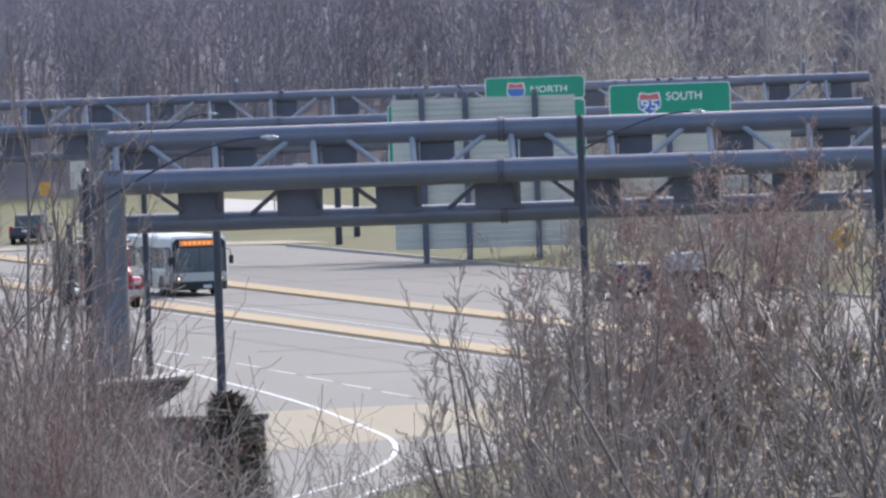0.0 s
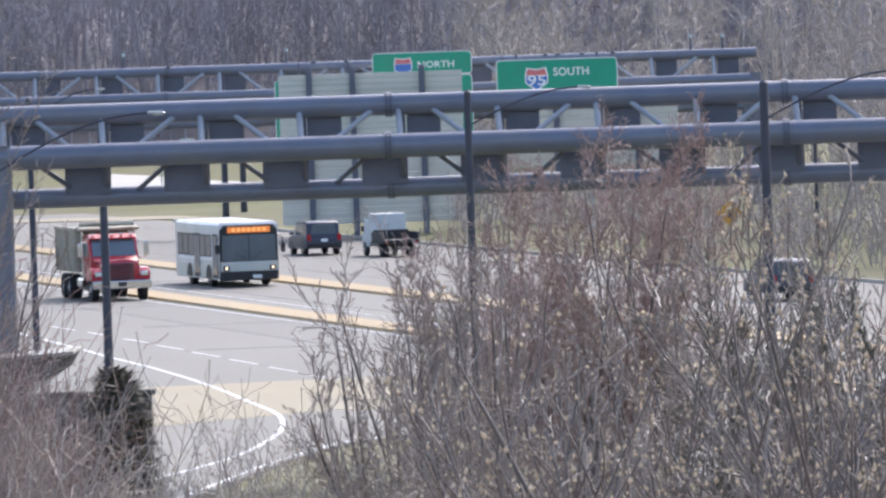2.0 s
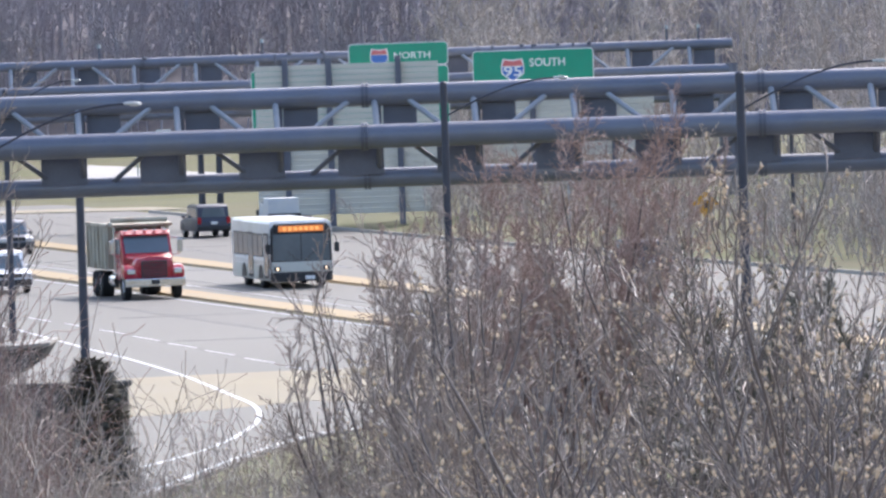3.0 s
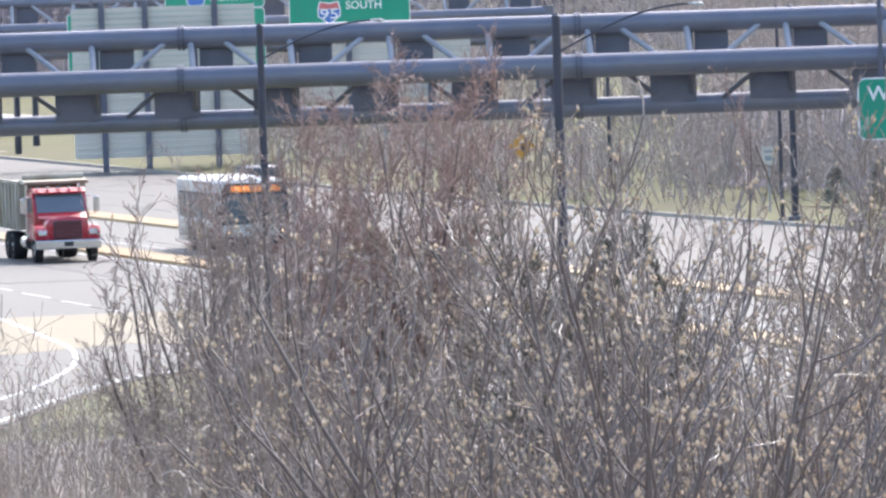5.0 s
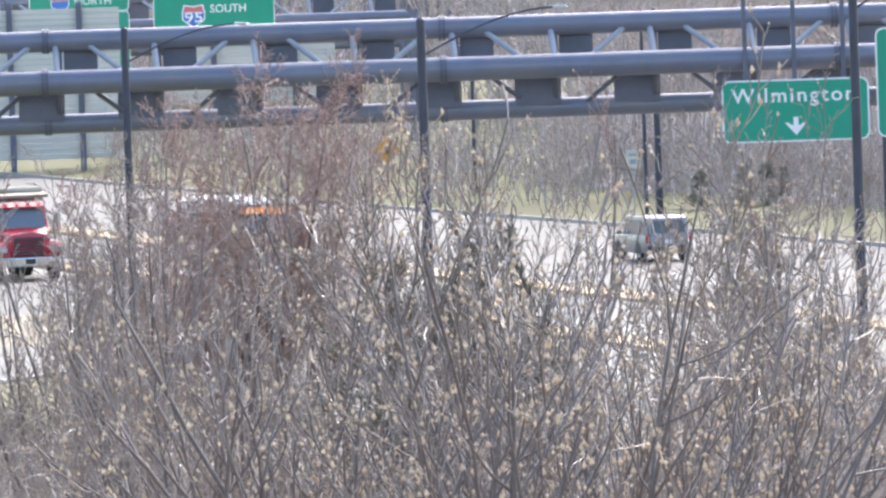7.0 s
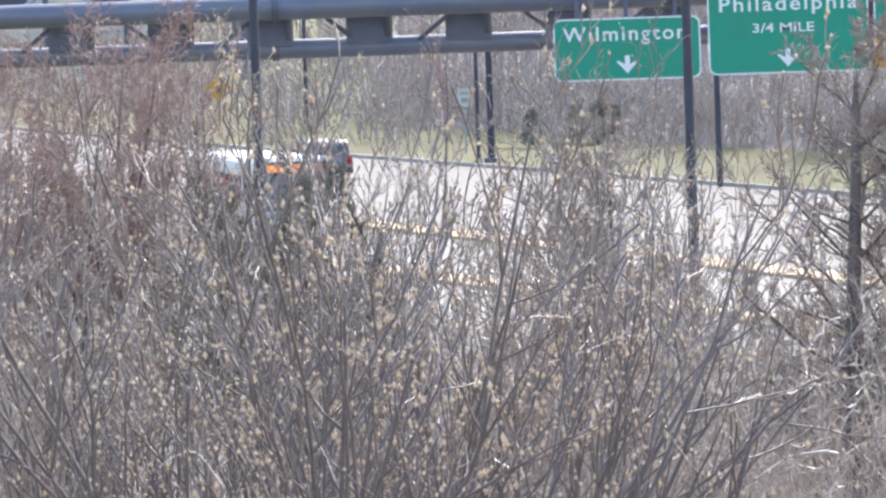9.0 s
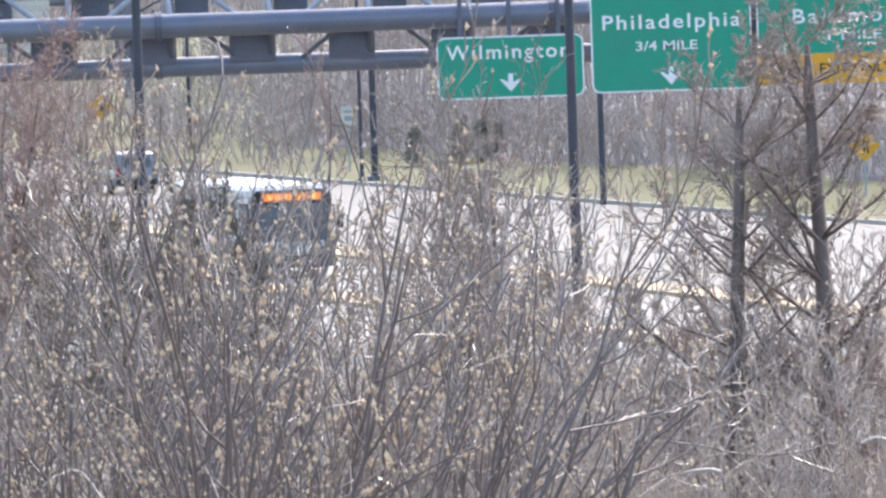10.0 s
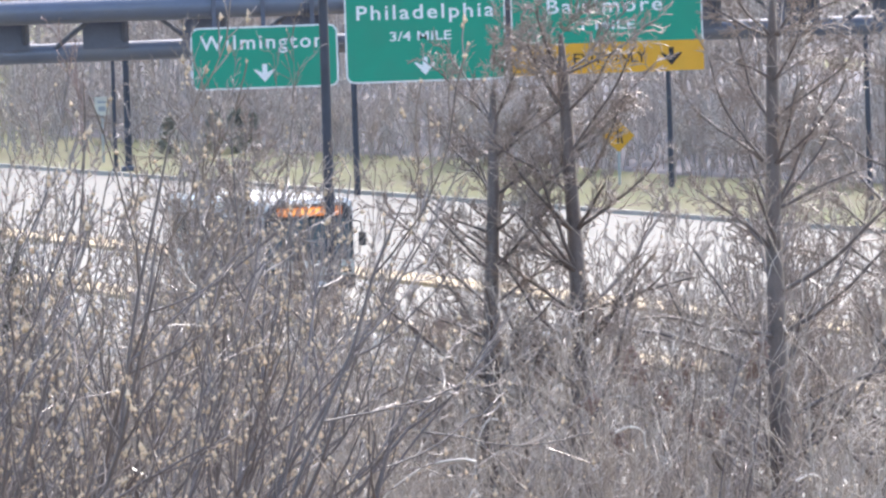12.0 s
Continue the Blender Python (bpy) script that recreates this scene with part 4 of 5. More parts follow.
DARK_WALL = mat("stained_concrete", (0.10, 0.10, 0.095), 0.85, 0, 0.3, 1.0, 12, 0.3, (0.05, 0.05, 0.045), 0.8, 0.8)
retaining_wall()
barrier()
tagged(part("parking_lot", Geo().prism([(-40, 592), (10, 592), (8, 660), (-44, 665)], 0.3, 0.9, "z"), LOT), "pale sunlit pavement before the far woods", "pavement", kind="structure")


# ---- bare trees and brush ----
class Wood:
    """Branch pieces, kept as numbers until they become one mesh."""
    def __init__(self, seed):
        self.rng = random.Random(seed)
        self.thick, self.thin, self.tips = [], [], []

    def grow(self, p, d, length, r, level, spec):
        rng = self.rng
        n = spec["pieces"][level]
        step = length / n
        wob, lift = spec["wobble"][level], spec["lift"][level]
        last = level == len(spec["pieces"]) - 1
        store = self.thick if r > spec.get("split", 0.03) else self.thin
        x, y, z = p
        dx, dy, dz = d
        start = 0 if last else spec["bare"][level]
        kids = 0 if last else spec["kids"][level] / n
        for i in range(n):
            dx += rng.gauss(0, wob)
            dy += rng.gauss(0, wob)
            dz += rng.gauss(0, wob) + lift
            k = 1 / math.sqrt(dx * dx + dy * dy + dz * dz)
            dx, dy, dz = dx * k, dy * k, dz * k
            r2 = max(spec["tip"], r * (1 - (spec.get("taper", 0.72) if level == 0 else 0.72) / n)) if i < n - 1 else max(spec["tip"], r * 0.4)
            q = (x + dx * step, y + dy * step, z + dz * step)
            store.append((x, y, z, *q, r, r2))
            x, y, z = q
            if (i + 1) / n > start and not last:
                m = int(kids) + (rng.random() < kids - int(kids))
                for _ in range(m):
                    ang = rng.gauss(spec["angle"][level], 0.15)
                    az = rng.uniform(0, 2 * math.pi)
                    # two directions square to the branch
                    ux, uy, uz = (-dy, dx, 0.0) if abs(dz) < 0.9 else (1.0, 0.0, 0.0)
                    if abs(dz) >= 0.9:
                        uz = -dx / (dz or 1)
                    s = 1 / max(1e-6, math.sqrt(ux * ux + uy * uy + uz * uz))
                    ux, uy, uz = ux * s, uy * s, uz * s
                    vx, vy, vz = dy * uz - dz * uy, dz * ux - dx * uz, dx * uy - dy * ux
                    ca, sa, cz, sz = math.cos(ang), math.sin(ang), math.cos(az), math.sin(az)
                    c = (dx * ca + sa * (ux * cz + vx * sz), dy * ca + sa * (uy * cz + vy * sz), dz * ca + sa * (uz * cz + vz * sz))
                    t = 1 - 0.55 * i / n
                    self.grow((x, y, z), c, length * spec["ratio"][level] * t * rng.uniform(0.6, 1.2), max(spec["tip"], r2 * spec["thin"][level]), level + 1, spec)
            r = r2
        if last:
            self.tips.append((x, y, z))


def tubes_mesh(name, segs, sides, material):
    """All branch pieces as open tubes in one mesh."""
    S = np.array(segs, dtype=np.float64)
    a, b, ra, rb = S[:, 0:3], S[:, 3:6], S[:, 6], S[:, 7]
    d = b - a
    d /= np.maximum(1e-9, np.linalg.norm(d, axis=1))[:, None]
    ref = np.where(np.abs(d[:, 2:3]) < 0.9, np.array([[0, 0, 1.0]]), np.array([[1.0, 0, 0]]))
    if sides > 4:
        ref = np.where(np.abs(d[:, 1:2]) < 0.95, np.array([[0, 1.0, 0]]), np.array([[0, 0, 1.0]]))
    u = np.cross(d, ref)
    u /= np.linalg.norm(u, axis=1)[:, None]
    w = np.cross(d, u)
    n = len(S)
    V = np.zeros((n, 2, sides, 3))
    for i in range(sides):
        c, s = math.cos(2 * math.pi * i / sides), math.sin(2 * math.pi * i / sides)
        o = u * c + w * s
        V[:, 0, i] = a + o * ra[:, None]
        V[:, 1, i] = b + o * rb[:, None]
    base = (np.arange(n) * 2 * sides)[:, None]
    quads = np.stack([np.concatenate([base + i, base + (i + 1) % sides, base + sides + (i + 1) % sides, base + sides + i], axis=1) for i in range(sides)], axis=1).reshape(-1, 4)
    V = V.reshape(-1, 3)
    if sides > 4:
        # pieces that follow one another share their ring
        starts = {(*s[0:3], s[6]): i for i, s in enumerate(segs)}
        ring = np.arange(n * 2)
        for i, s in enumerate(segs):
            j = starts.get((*s[3:6], s[7]))
            if j is not None and j != i:
                ring[2 * i + 1] = 2 * j
        quads = ring[quads // sides] * sides + quads % sides
        used, flat = np.unique(quads.ravel(), return_inverse=True)
        V, quads = V[used], flat.reshape(-1, 4)
    me = bpy.data.meshes.new(name)
    me.vertices.add(len(V))
    me.vertices.foreach_set("co", V.ravel())
    me.loops.add(quads.size)
    me.loops.foreach_set("vertex_index", quads.ravel())
    me.polygons.add(len(quads))
    me.polygons.foreach_set("loop_start", np.arange(0, quads.size, 4))
    me.update(calc_edges=True)
    me.materials.append(material)
    if sides > 4:
        me.shade_smooth()
    return me


def buds_mesh(name, tips, size, material, seed):
    """Small uneven seed heads, each a lopsided four-sided kernel."""
    rng = random.Random(seed)
    vs, fs = [], []
    for x, y, z in tips:
        o = len(vs)
        s = size * rng.uniform(0.5, 1.3)
        h = s * rng.uniform(0.9, 1.9)
        for k in range(3):
            a = k * 2.094 + rng.uniform(-0.4, 0.4)
            vs.append((x + s * math.cos(a), y + s * math.sin(a), z + rng.uniform(-0.2, 0.2) * s))
        vs += [(x, y, z + h), (x, y, z - h * 0.6)]
        fs += [[o, o + 1, o + 3], [o + 1, o + 2, o + 3], [o + 2, o, o + 3], [o + 1, o, o + 4], [o + 2, o + 1, o + 4], [o, o + 2, o + 4]]
    me = bpy.data.meshes.new(name)
    me.from_pydata(vs, [], fs)
    me.materials.append(material)
    return me


def plant(name, label, category, x, y, z, stems, spec, seed, bark, twig, buds=None, group="", bud_share=1.0):
    """A bare woody plant from one or several stems: trunk limbs, twigs and seed heads."""
    w = Wood(seed)
    root = thing(name, label, category, group, m=pose(x, y, z))
    for sx, sy, d, length, r in stems:
        n = len(w.thick)
        w.grow((sx, sy, 0.0), d, length, r, 0, spec)
        if len(w.thick) > n:
            word = "trunk" if len(stems) == 1 else "stem"
            new(word, tubes_mesh(word, w.thick[n:], 6, bark)).parent = root
    if w.thin:
        o = tagged(new("crown", tubes_mesh("crown", w.thin, 3, twig)), kind="stuff")
        o.parent = root
    if buds:
        top = max(t[2] for t in w.tips)
        tips = [t for t in w.tips if t[2] > 0.48 * top and w.rng.random() < bud_share]
        o = new("seed_cluster", buds_mesh("seed_cluster", tips, buds, BUD, seed))
        tagged(o, kind="stuff").parent = root
    return root


BUSH = dict(pieces=(12, 7, 4, 2), kids=(10, 6, 4), bare=(0.15, 0.12, 0.2), angle=(0.45, 0.5, 0.6), ratio=(0.40, 0.42, 0.45), thin=(0.62, 0.66, 0.7),
            wobble=(0.075, 0.10, 0.12, 0.14), lift=(0.015, 0.05, 0.05, 0.04), tip=0.0075, split=0.013)
SHOOTS = dict(pieces=(12, 9, 7, 2), kids=(10, 6, 3), bare=(0.3, 0.2, 0.5), angle=(0.68, 0.62, 0.8), ratio=(0.40, 0.42, 0.10), thin=(0.74, 0.80, 0.6),
              wobble=(0.08, 0.10, 0.12, 0.16), lift=(0.02, 0.085, 0.07, 0.08), tip=0.0100, split=0.0112)
CLUMP = dict(pieces=(10, 6, 4, 2), kids=(16, 9, 5), bare=(0.25, 0.12, 0.12), angle=(0.5, 0.55, 0.65), ratio=(0.38, 0.42, 0.45), thin=(0.5, 0.5, 0.6),
             wobble=(0.04, 0.08, 0.12, 0.15), lift=(0.012, 0.03, 0.03, 0.02), tip=0.0075, split=0.03)
TREE = dict(pieces=(16, 10, 6, 3), kids=(62, 16, 9), bare=(0.2, 0.1, 0.1), angle=(0.98, 0.7, 0.65), ratio=(0.33, 0.38, 0.5), thin=(0.27, 0.45, 0.6),
            wobble=(0.012, 0.085, 0.14, 0.16), lift=(0.01, 0.018, 0.03, 0.01), tip=0.0076, split=0.020, taper=1.15)


SAPLING = dict(BUSH, kids=(10, 6, 4), tip=0.0078)
RED = dict(CLUMP, kids=(20, 12, 8), bare=(0.42, 0.1, 0.1), angle=(0.6, 0.62, 0.7), ratio=(0.30, 0.45, 0.5), tip=0.0062)
OPEN = dict(CLUMP, kids=(12, 7, 4))


def fan(n, spread, length, r, seed, lean=(0, 0), foot=0.5):
    """Stems that rise from one stool and spread."""
    rng = random.Random(seed)
    out = []
    for i in range(n):
        a = rng.uniform(0, 2 * math.pi)
        s = spread * math.sqrt(rng.random())
        d = Vector((lean[0] + s * math.cos(a), lean[1] + s * math.sin(a), 1)).normalized()
        out.append((foot * math.cos(a) * rng.random(), foot * math.sin(a) * rng.random(), tuple(d), length * rng.uniform(0.7, 1.05), r * rng.uniform(0.6, 1.1)))
    return out


# the budded bushes in the middle
for x, y, n, spread, h, seed, lean in ((1.2, 106, 25, 0.40, 10.4, 3, 0.02), (2.7, 112, 22, 0.36, 9.6, 5, 0.14), (3.5, 118, 16, 0.24, 9.0, 9, 0.05), (-0.6, 118, 17, 0.30, 9.2, 7, 0.04)):
    plant("budded_bush", "tall dark grey-brown bush with dry tan seed heads on bare shoots", "bush", x, y, -0.4, fan(n, spread, h, 0.046, seed, (lean, 0)), SHOOTS, seed + 8, BARK_DARK, SHOOT, 0.036, "brush before the road", 0.9)
for i, (x, y, h, spread) in enumerate(((-2.2, 128, 8.6, 0.22), (4.0, 128, 8.4, 0.30), (5.6, 140, 7.2, 0.26), (-2.9, 142, 7.6, 0.20), (2.2, 134, 8.6, 0.34))):
    plant("thicket_bush", "tangled grey-brown leafless bush with a few seed heads", "bush", x, y, -0.4, fan(15, spread, h, 0.037, 71 + i), BUSH, 71 + i, BARK_DARK, SHOOT, 0.020, "brush before the road", 0.5)
# the red-topped trees
plant("red_topped_tree", "bare multi-stemmed tree with a fine reddish crown", "tree", -2.75, 180, -0.3, fan(17, 0.31, 9.6, 0.055, 26), RED, 21, BARK_DARK, TWIG_RED, None, "bare trees")
plant("red_topped_tree", "bare multi-stemmed tree with a fine reddish crown", "tree", -4.3, 184, -0.3, fan(10, 0.22, 8.5, 0.055, 22), RED, 22, BARK_DARK, TWIG_RED, None, "bare trees")
plant("red_topped_tree", "slender bare tree with thin reddish shoots", "tree", 2.9, 172, -0.3, fan(4, 0.06, 10.4, 0.05, 28), SAPLING, 28, BARK_DARK, TWIG_RED, None, "bare trees")
for x, y, n, spread, h, seed, buds in ((-6.3, 179, 10, 0.23, 7.0, 29, None), (-5.9, 176, 14, 0.27, 7.9, 23, None), (-4.7, 170, 9, 0.16, 7.6, 27, None), (-0.4, 172, 13, 0.24, 8.8, 24, 0.016), (1.6, 165, 12, 0.24, 8.4, 25, 0.016)):
    plant("bare_thicket", "bare grey multi-stemmed thicket beside the road", "bush", x, y, -0.3, fan(n, spread, h, 0.055, seed), OPEN, seed, BARK_DARK, SHOOT if buds else BRUSH_DARK, buds, "bare trees")
for i, (x, y, h) in enumerate(((6.2, 160, 7.0), (7.3, 168, 9.0), (8.4, 172, 7.6), (12.9, 163, 6.6), (16.0, 165, 6.2), (18.2, 160, 6.6), (9.4, 160, 6.6), (11.2, 168, 6.8), (14.4, 160, 6.6), (17.2, 168, 6.4))):
    plant("sapling_clump", "clump of thin bare saplings at the road's edge", "bush", x, y, -0.3, fan(9, 0.20, h, 0.032, 91 + i), SAPLING, 91 + i, BARK_DARK, SHOOT, 0.016, "brush before the road", 0.3)
# single-trunk trees with wide level branches
for i, (x, y, h, r) in enumerate(((10.2, 150, 9.6, 0.26), (11.65, 150, 10.4, 0.29), (14.75, 147, 11.0, 0.28), (17.0, 152, 9.8, 0.21), (7.4, 172, 8.0, 0.10))):
    plant("bare_tree", "leafless grey tree with a straight trunk and wide level branches", "tree", x, y, -0.3, [(0, 0, (0.01 * (i - 1), 0, 1), h, r)], TREE, 31 + i, BARK_DARK, BRUSH_DARK, None, "bare trees")
# weedy shoots that hold dark nests of dead leaves
def nested_weed(x, y, h, seed):
    root = plant("dry_weed", "thin bare weed holding dark clumps of dead leaves", "weed", x, y, -0.3, fan(3, 0.12, h, 0.026, seed), SAPLING, seed, BARK_DARK, SHOOT, None, "brush before the road")
    r = random.Random(seed)
    for _ in range(2):
        cx, cz = r.uniform(-0.7, 0.7), h * r.uniform(0.80, 0.95)
        pts = [(cx + r.gauss(0, 0.06), r.gauss(0, 0.06), cz + r.gauss(0, 0.08)) for _ in range(40)]
        new("leaf_clump", buds_mesh("leaf_clump", pts, 0.042, DEAD_LEAF, seed)).parent = root


for i, (x, h) in enumerate(((10.0, 6.0), (10.9, 6.4), (11.8, 6.2), (12.6, 6.0), (13.3, 6.3))):
    nested_weed(x, 130 + 2 * i, h, 151 + i)
# dark saplings round the gantry column
for i, (x, y, h, n) in enumerate(((-16.7, 188, 10.6, 3), (-16.1, 192, 11.4, 2), (-15.6, 196, 10.2, 3), (-17.3, 196, 9.4, 3), (-16.6, 204, 8.2, 4))):
    plant("bare_sapling", "dark slender bare sapling among brush by the gantry", "tree", x, y, -2.0, fan(n, 0.07, h + 4.0, 0.06, 131 + i), SAPLING, 131 + i, BARK_DARK, BRUSH_DARK, None, "bare trees")


def conifer(name, label, x, y, z, h, r, seed, n=420, leaf=EVERGREEN):
    rng = random.Random(seed)
    root = thing(name, label, "tree", "evergreens", m=pose(x, y, z))
    part("trunk", Geo().tube((0, 0, 0), (0, 0, h * 0.95), 0.09, 0.02, 7), BARK_DARK, root)
    vs, fs = [], []
    for i in range(n):
        k = rng.random() ** 0.8
        zz = h * (0.06 + 0.94 * k)
        rr = r * (1 - k) ** 0.45 * rng.uniform(0.35, 1.0) + 0.05
        a = rng.uniform(0, 6.283)
        L = 0.20 * r * rng.uniform(0.6, 1.4) + 0.08
        cx, cy = rr * math.cos(a), rr * math.sin(a)
        for j in range(3):
            b = a + rng.uniform(-1.2, 1.2)
            e = rng.uniform(-0.5, 0.7)
            o = len(vs)
            tx, ty = -math.sin(b) * L * 0.3, math.cos(b) * L * 0.3
            vs += [(cx - tx, cy - ty, zz), (cx + tx, cy + ty, zz), (cx + math.cos(b) * L, cy + math.sin(b) * L, zz + e * L), (cx, cy, zz + 0.12 * L)]
            fs += [[o, o + 1, o + 2], [o + 1, o + 3, o + 2], [o + 3, o, o + 2]]
    part("crown", Geo().add(vs, fs), leaf, root)


plant("dark_thicket", "dark ivy-brown tangle of fine shoots among bare brush", "bush", 0.95, 142, -0.3, fan(13, 0.12, 7.3, 0.05, 51), dict(CLUMP, kids=(20, 11, 6), bare=(0.55, 0.1, 0.1)), 51, BARK_DARK, IVY, None, "brush before the road")
conifer("evergreen", "dark ivy-grown evergreen clump beside a wall", -15.55, 233, -0.2, 4.1, 1.15, 52, 1100, IVY)
for i, (x, y, h) in enumerate(((13.6, 396, 1.5), (15.6, 397, 1.7), (16.5, 396, 1.8), (17.2, 398, 1.6))):
    conifer("evergreen", "dark green conifer at the edge of the verge", x, y, 0.3, h, 0.50, 60 + i, 420)


def brush_field(name, label, spots, spec, stems, height, seed, material, r=0.016, buds=False):
    """Many low shrubs in one mesh."""
    w = Wood(seed)
    for x, y, k in spots:
        for _ in range(stems):
            a, s = w.rng.uniform(0, 6.283), w.rng.uniform(0, 0.38)
            w.grow((x + w.rng.gauss(0, 0.3), y + w.rng.gauss(0, 0.3), -0.5), (s * math.cos(a), s * math.sin(a), 1), height * k * w.rng.uniform(0.6, 1.1), r, 0, spec)
    ob = new(name, tubes_mesh(name, w.thick + w.thin, 3, material))
    tagged(ob, label, "brush", kind="stuff")
    if buds:
        b = new("seed_heads", buds_mesh("seed_heads", [t for t in w.tips if w.rng.random() < 0.4], 0.02, BUD, seed))
        tagged(b, "dry tan seed heads on low brush", "seed heads", kind="stuff")


SHRUB = dict(pieces=(6, 3, 2), kids=(6, 3), bare=(0.2, 0.2), angle=(0.55, 0.65), ratio=(0.45, 0.5), thin=(0.6, 0.6), wobble=(0.08, 0.12, 0.15), lift=(0.005, 0.03, 0.02), tip=0.0062, split=1.0)
rng = random.Random(77)
spots = []
while len(spots) < 225:
    y = rng.uniform(118, 228)
    a = rng.uniform(-0.078, 0.118)
    x = a * y
    if len(spots) > 175:
        a = rng.uniform(0.04, 0.118)
        x = a * y
    if x > -14 and (y > 226 or x > road_x(y, -27)):
        continue
    fall = 0.0525 if a < -0.036 else 0.050 if a < 0.03 else 0.0545
    h = 13.3 - fall * y
    if h > 0.9:
        spots.append((x, y, h))
brush_field("undergrowth", "tangled grey-brown leafless undergrowth before the road", spots, SHRUB, 7, 1.0, 78, TWIG, 0.016, True)
left = [(a * y, y, 13.3 - (0.0345 if a < -0.086 else 0.0425) * y) for a, y in ((rng.uniform(-0.098, -0.073), rng.uniform(165, 226)) for _ in range(58))]
brush_field("undergrowth", "dense grey-brown brush round the gantry column", left, SHRUB, 9, 1.0, 79, BRUSH_DARK, 0.020)
sparse = [(a * y, y, 13.3 - 0.0445 * y) for a, y in ((rng.uniform(-0.061, -0.043), rng.uniform(165, 215)) for _ in range(13))]
brush_field("undergrowth", "sparse thin shoots before the road corner", sparse, SHRUB, 3, 1.0, 81, BRUSH_DARK, 0.016)
rusty = [(a * y, y, 13.3 - 0.033 * y) for a, y in ((rng.uniform(-0.095, -0.080), rng.uniform(160, 200)) for _ in range(16))]
brush_field("undergrowth", "rusty red-brown brush beside the gantry column", rusty, SHRUB, 8, 1.0, 80, BRUSH_RUSTY, 0.018)


def canes():
    """Bleached bent canes that arch out of the undergrowth."""
    r = random.Random(83)
    segs = []
    for _ in range(70):
        y = r.uniform(110, 175)
        a = r.uniform(-0.07, 0.11)
        x, z = a * y, (13.3 - 0.062 * y) * r.uniform(0.55, 1.0)
        dx, dy, dz = r.uniform(-1, 1), r.uniform(-0.3, 0.3), r.uniform(0.1, 1.0)
        rad = r.uniform(0.012, 0.024)
        for i in range(8):
            q = (x + dx * 0.16, y + dy * 0.16, z + dz * 0.16)
            segs.append((x, y, z, *q, rad, rad * 0.92))
            x, y, z = q
            rad *= 0.92
            dz -= r.uniform(0.05, 0.3)
            dx += r.gauss(0, 0.15)
    tagged(new("bent_canes", tubes_mesh("bent_canes", segs, 4, PALE_CANE)), "pale bleached canes bent over the undergrowth", "canes", kind="stuff")


canes()
FARTREE = dict(pieces=(5, 3, 1), kids=(13, 7), bare=(0.1, 0.05), angle=(0.6, 0.7), ratio=(0.38, 0.5), thin=(0.45, 0.7), wobble=(0.03, 0.08, 0.12), lift=(0.01, 0.04, 0.03), tip=0.026, split=9.0)


def far_woods():
    w = Wood(91)
    r = w.rng
    n = 0
    while n < 900:
        if n < 520:
            y = r.uniform(692, 745)
            x = r.uniform(-0.1, 0.035) * y
        else:
            y = r.uniform(330, 700)
            x = far_kerb_x(y) + r.uniform(12, 45)
            if (x < 9 and r.random() < 0.75) or x / y > 0.118 or x / y < -0.028 or (y < 515 and x / y < 0.012):
                continue
        h = r.uniform(11, 18) if n < 520 else r.uniform(7, 13)
        w.grow((x, y, ground_z(x, y) - 0.2), (r.gauss(0, 0.04), r.gauss(0, 0.04), 1), h, r.uniform(0.05, 0.10), 0, FARTREE)
        n += 1
    # Woods past 685 m take the haze-tinted copy, nearer ones the warm bark.
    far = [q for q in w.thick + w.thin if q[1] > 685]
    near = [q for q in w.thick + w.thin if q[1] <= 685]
    tagged(new("far_woods", tubes_mesh("far_woods", far, 3, FAR_TWIG_HAZY)), "leafless woods on the rising ground, tinted blue-grey for haze", "woods", kind="stuff")
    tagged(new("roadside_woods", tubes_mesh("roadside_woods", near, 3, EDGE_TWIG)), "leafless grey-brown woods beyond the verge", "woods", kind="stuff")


far_woods()


def woods_edge():
    """Low brush along the edge of the far woods."""
    r = random.Random(97)
    pts = []
    while len(pts) < 380:
        y = r.uniform(300, 600)
        x = far_kerb_x(y) + 10.5 + abs(r.gauss(0, 4))
        if 8 < x and x / y < 0.118:
            pts.append((x, y, r.uniform(1.2, 3.4)))
    while len(pts) < 740:
        y = r.uniform(380, 590)
        x = far_kerb_x(y) + 2.5 + 34 * r.random() ** 1.3
        if -0.030 < x / y < 0.024:
            pts.append((x, y, r.uniform(0.8, 2.6) + 0.02 * max(0, y - 450)))
    # mown clear before the signs
    signs = ((0.19 / 430, 430), (10.72 / 395, 395), (28.7 / 345, 345))
    pts = [q for q in pts if not any(q[1] < y + 1 and abs(q[0] / q[1] - a) < 0.0045 for a, y in signs)]
    w = Wood(98)
    spec = dict(SHRUB, kids=(5, 2), tip=0.024)
    for x, y, h in pts:
        for _ in range(3):
            a, s = r.uniform(0, 6.283), r.uniform(0, 0.4)
            w.grow((x + r.gauss(0, 0.5), y + r.gauss(0, 0.5), ground_z(x, y) - 0.1), (s * math.cos(a), s * math.sin(a), 1), h, 0.03, 0, spec)
    tagged(new("woods_edge", tubes_mesh("woods_edge", w.thick + w.thin, 3, EDGE_TWIG)), "low grey-brown brush along the edge of the woods", "brush", kind="stuff")


woods_edge()


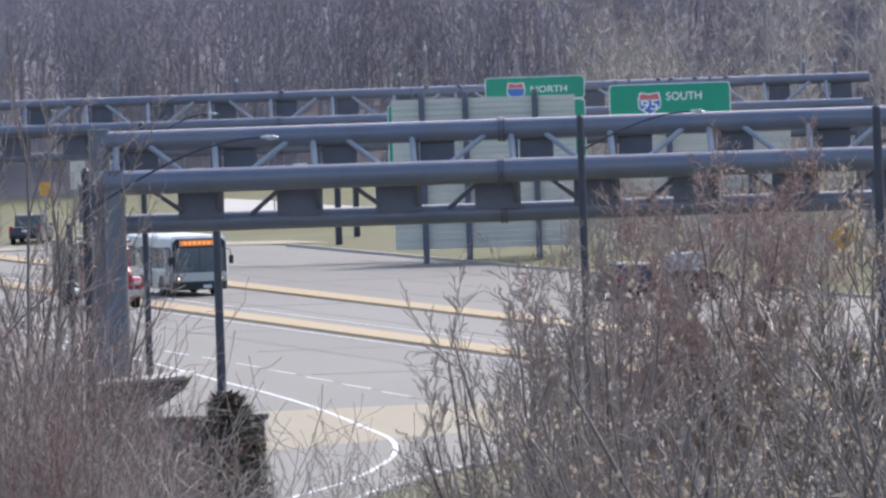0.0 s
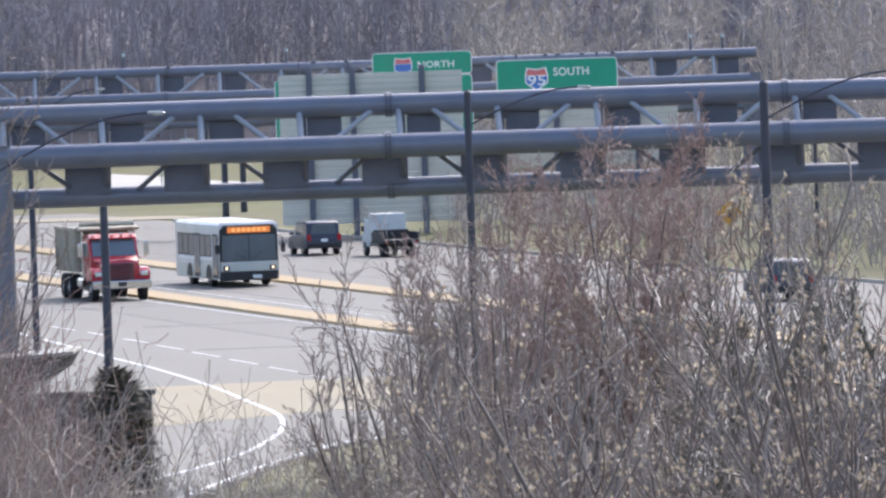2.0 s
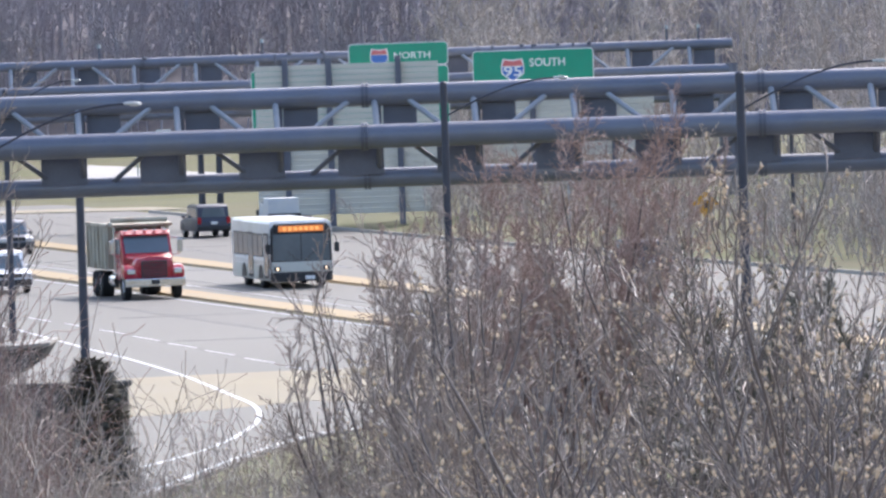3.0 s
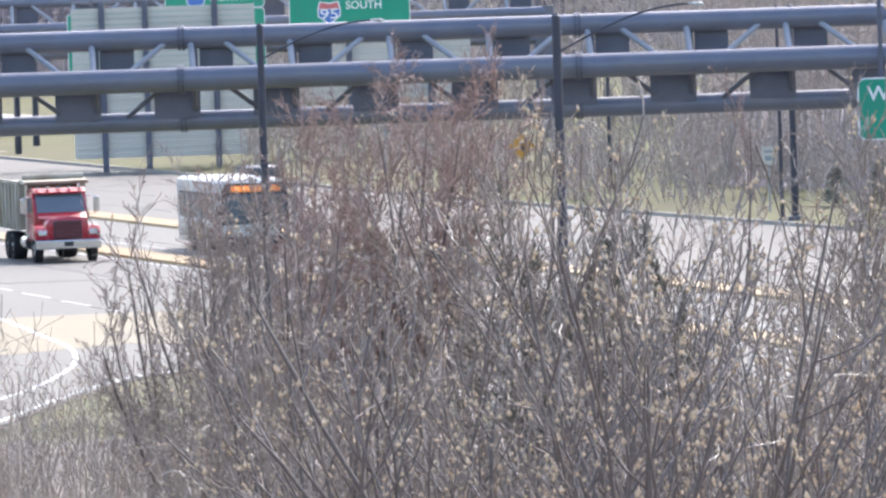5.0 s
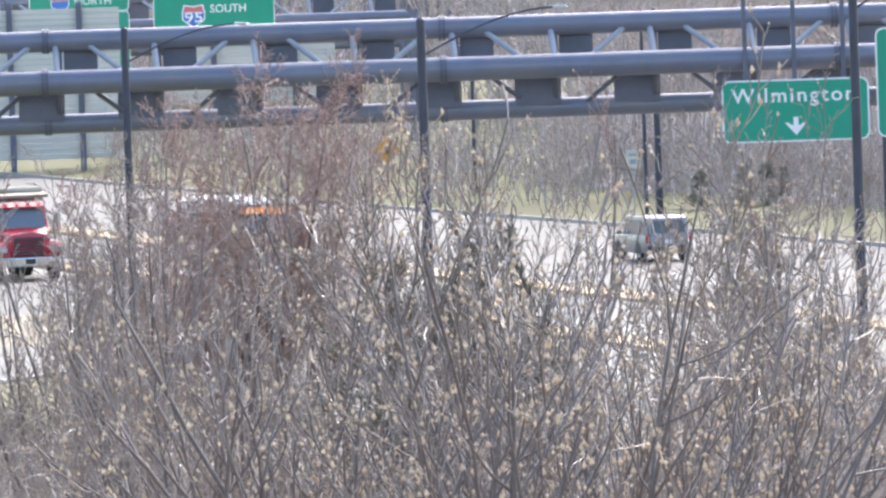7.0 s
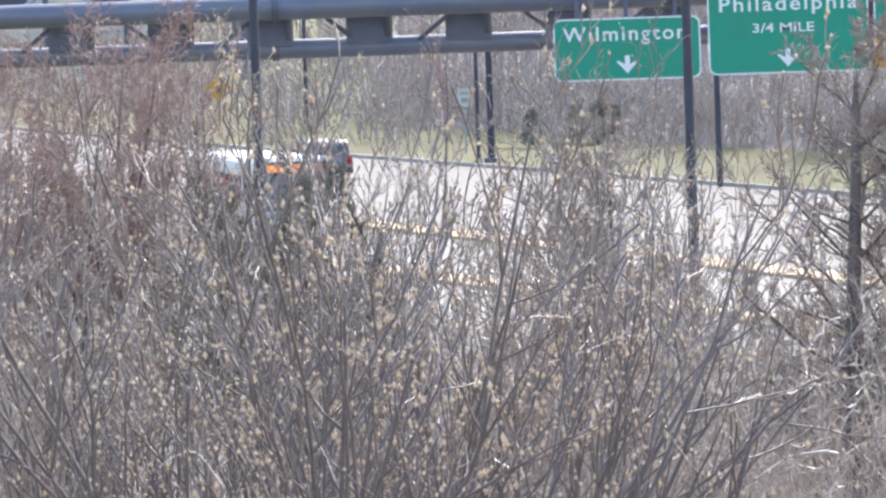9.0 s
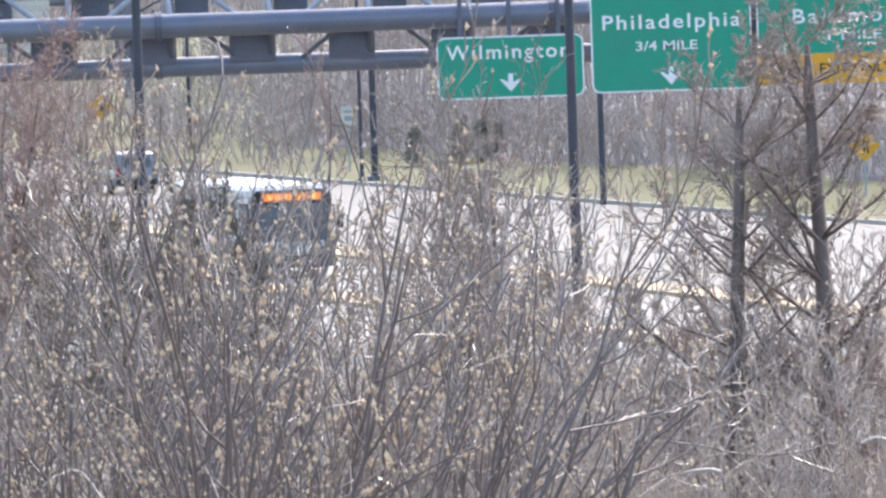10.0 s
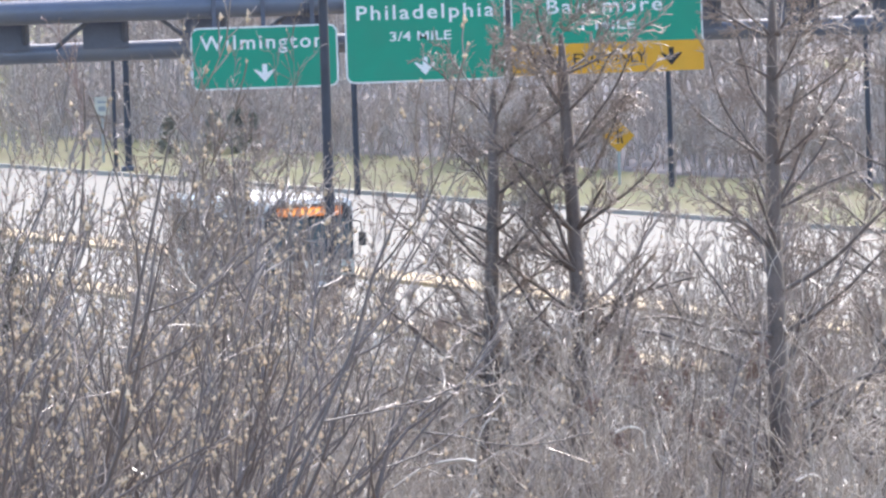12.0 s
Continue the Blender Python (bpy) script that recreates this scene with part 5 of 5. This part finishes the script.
def motions():
    def go(ob, rows):
        """Drives a thing along plan points; its front points the way it goes, its wheels roll."""
        out, way = [], [0.0]
        for i, (t, x, y) in enumerate(rows):
            a, b = rows[max(0, i - 1)], rows[min(len(rows) - 1, i + 1)]
            out.append((t, pose(x, y, 0, 0, 0, math.degrees(math.atan2(b[1] - a[1], a[2] - b[2])))))
            if i:
                way.append(way[-1] + math.dist(rows[i - 1][1:], (x, y)))
        walk(ob, out)
        ts = [r[0] for r in rows]
        for w, wx, wy, r in WHEELS[ob.name]:
            walk(w, [(f / FPS, Matrix.Translation((wx, wy, r)) @ pose(0, 0, 0, math.degrees(np.interp(f / FPS, ts, way)) / r % 360)) for f in range(0, 361)])

    def lane(off, y0, v):
        return [(t, road_x(y0 + v * t, off), y0 + v * t) for t in (0, 3, 6, 9, 12)]

    go(bus, [(0, -31.3, 451), (1.5, -23.9, 427.4), (2.5, -19.6, 410.5), (3.5, -15.5, 392.5), (6.0, -7.6, 354), (8.8, 1.9, 313.9), (9.5, 4.35, 305), (10.5, 8.0, 290.7), (12, 13.3, 270.3)])
    go(truck, [(0, -34.1, 434), (1.5, -28.1, 412), (2.5, -25.1, 398.5), (3.0, -23.4, 393.0), (3.5, -21.7, 384.5), (5.5, -16.75, 360.5), (6.0, -15.5, 355.8), (6.5, -14.4, 351), (7.2, -12.95, 344.5), (9, -9.2, 330), (12, -3.0, 306)])
    go(dark_suv, lane(10.0, 424, 21.5))
    go(flatbed, lane(12.3, 421, 19.6))
    go(grey_suv, lane(10.6, 341, 19.2))
    go(silver_suv, lane(10.0, 263.5, 11.8))
    go(white_pickup, [(t, road_x(y, -15.2), y) for t, y in ((0, 460), (3, 409), (5.5, 376), (7.2, 362), (12, 330))])
    go(silver_car, [(t, road_x(y, -4.0), y) for t, y in ((0, 523), (3, 469), (5.5, 425), (7.2, 402), (12, 366))])
    go(side_suv, [(0, -50.2, 573.0), (4, -49.6, 581.0), (8, -49.2, 589.0), (12, -49.0, 597.0)])


motions()
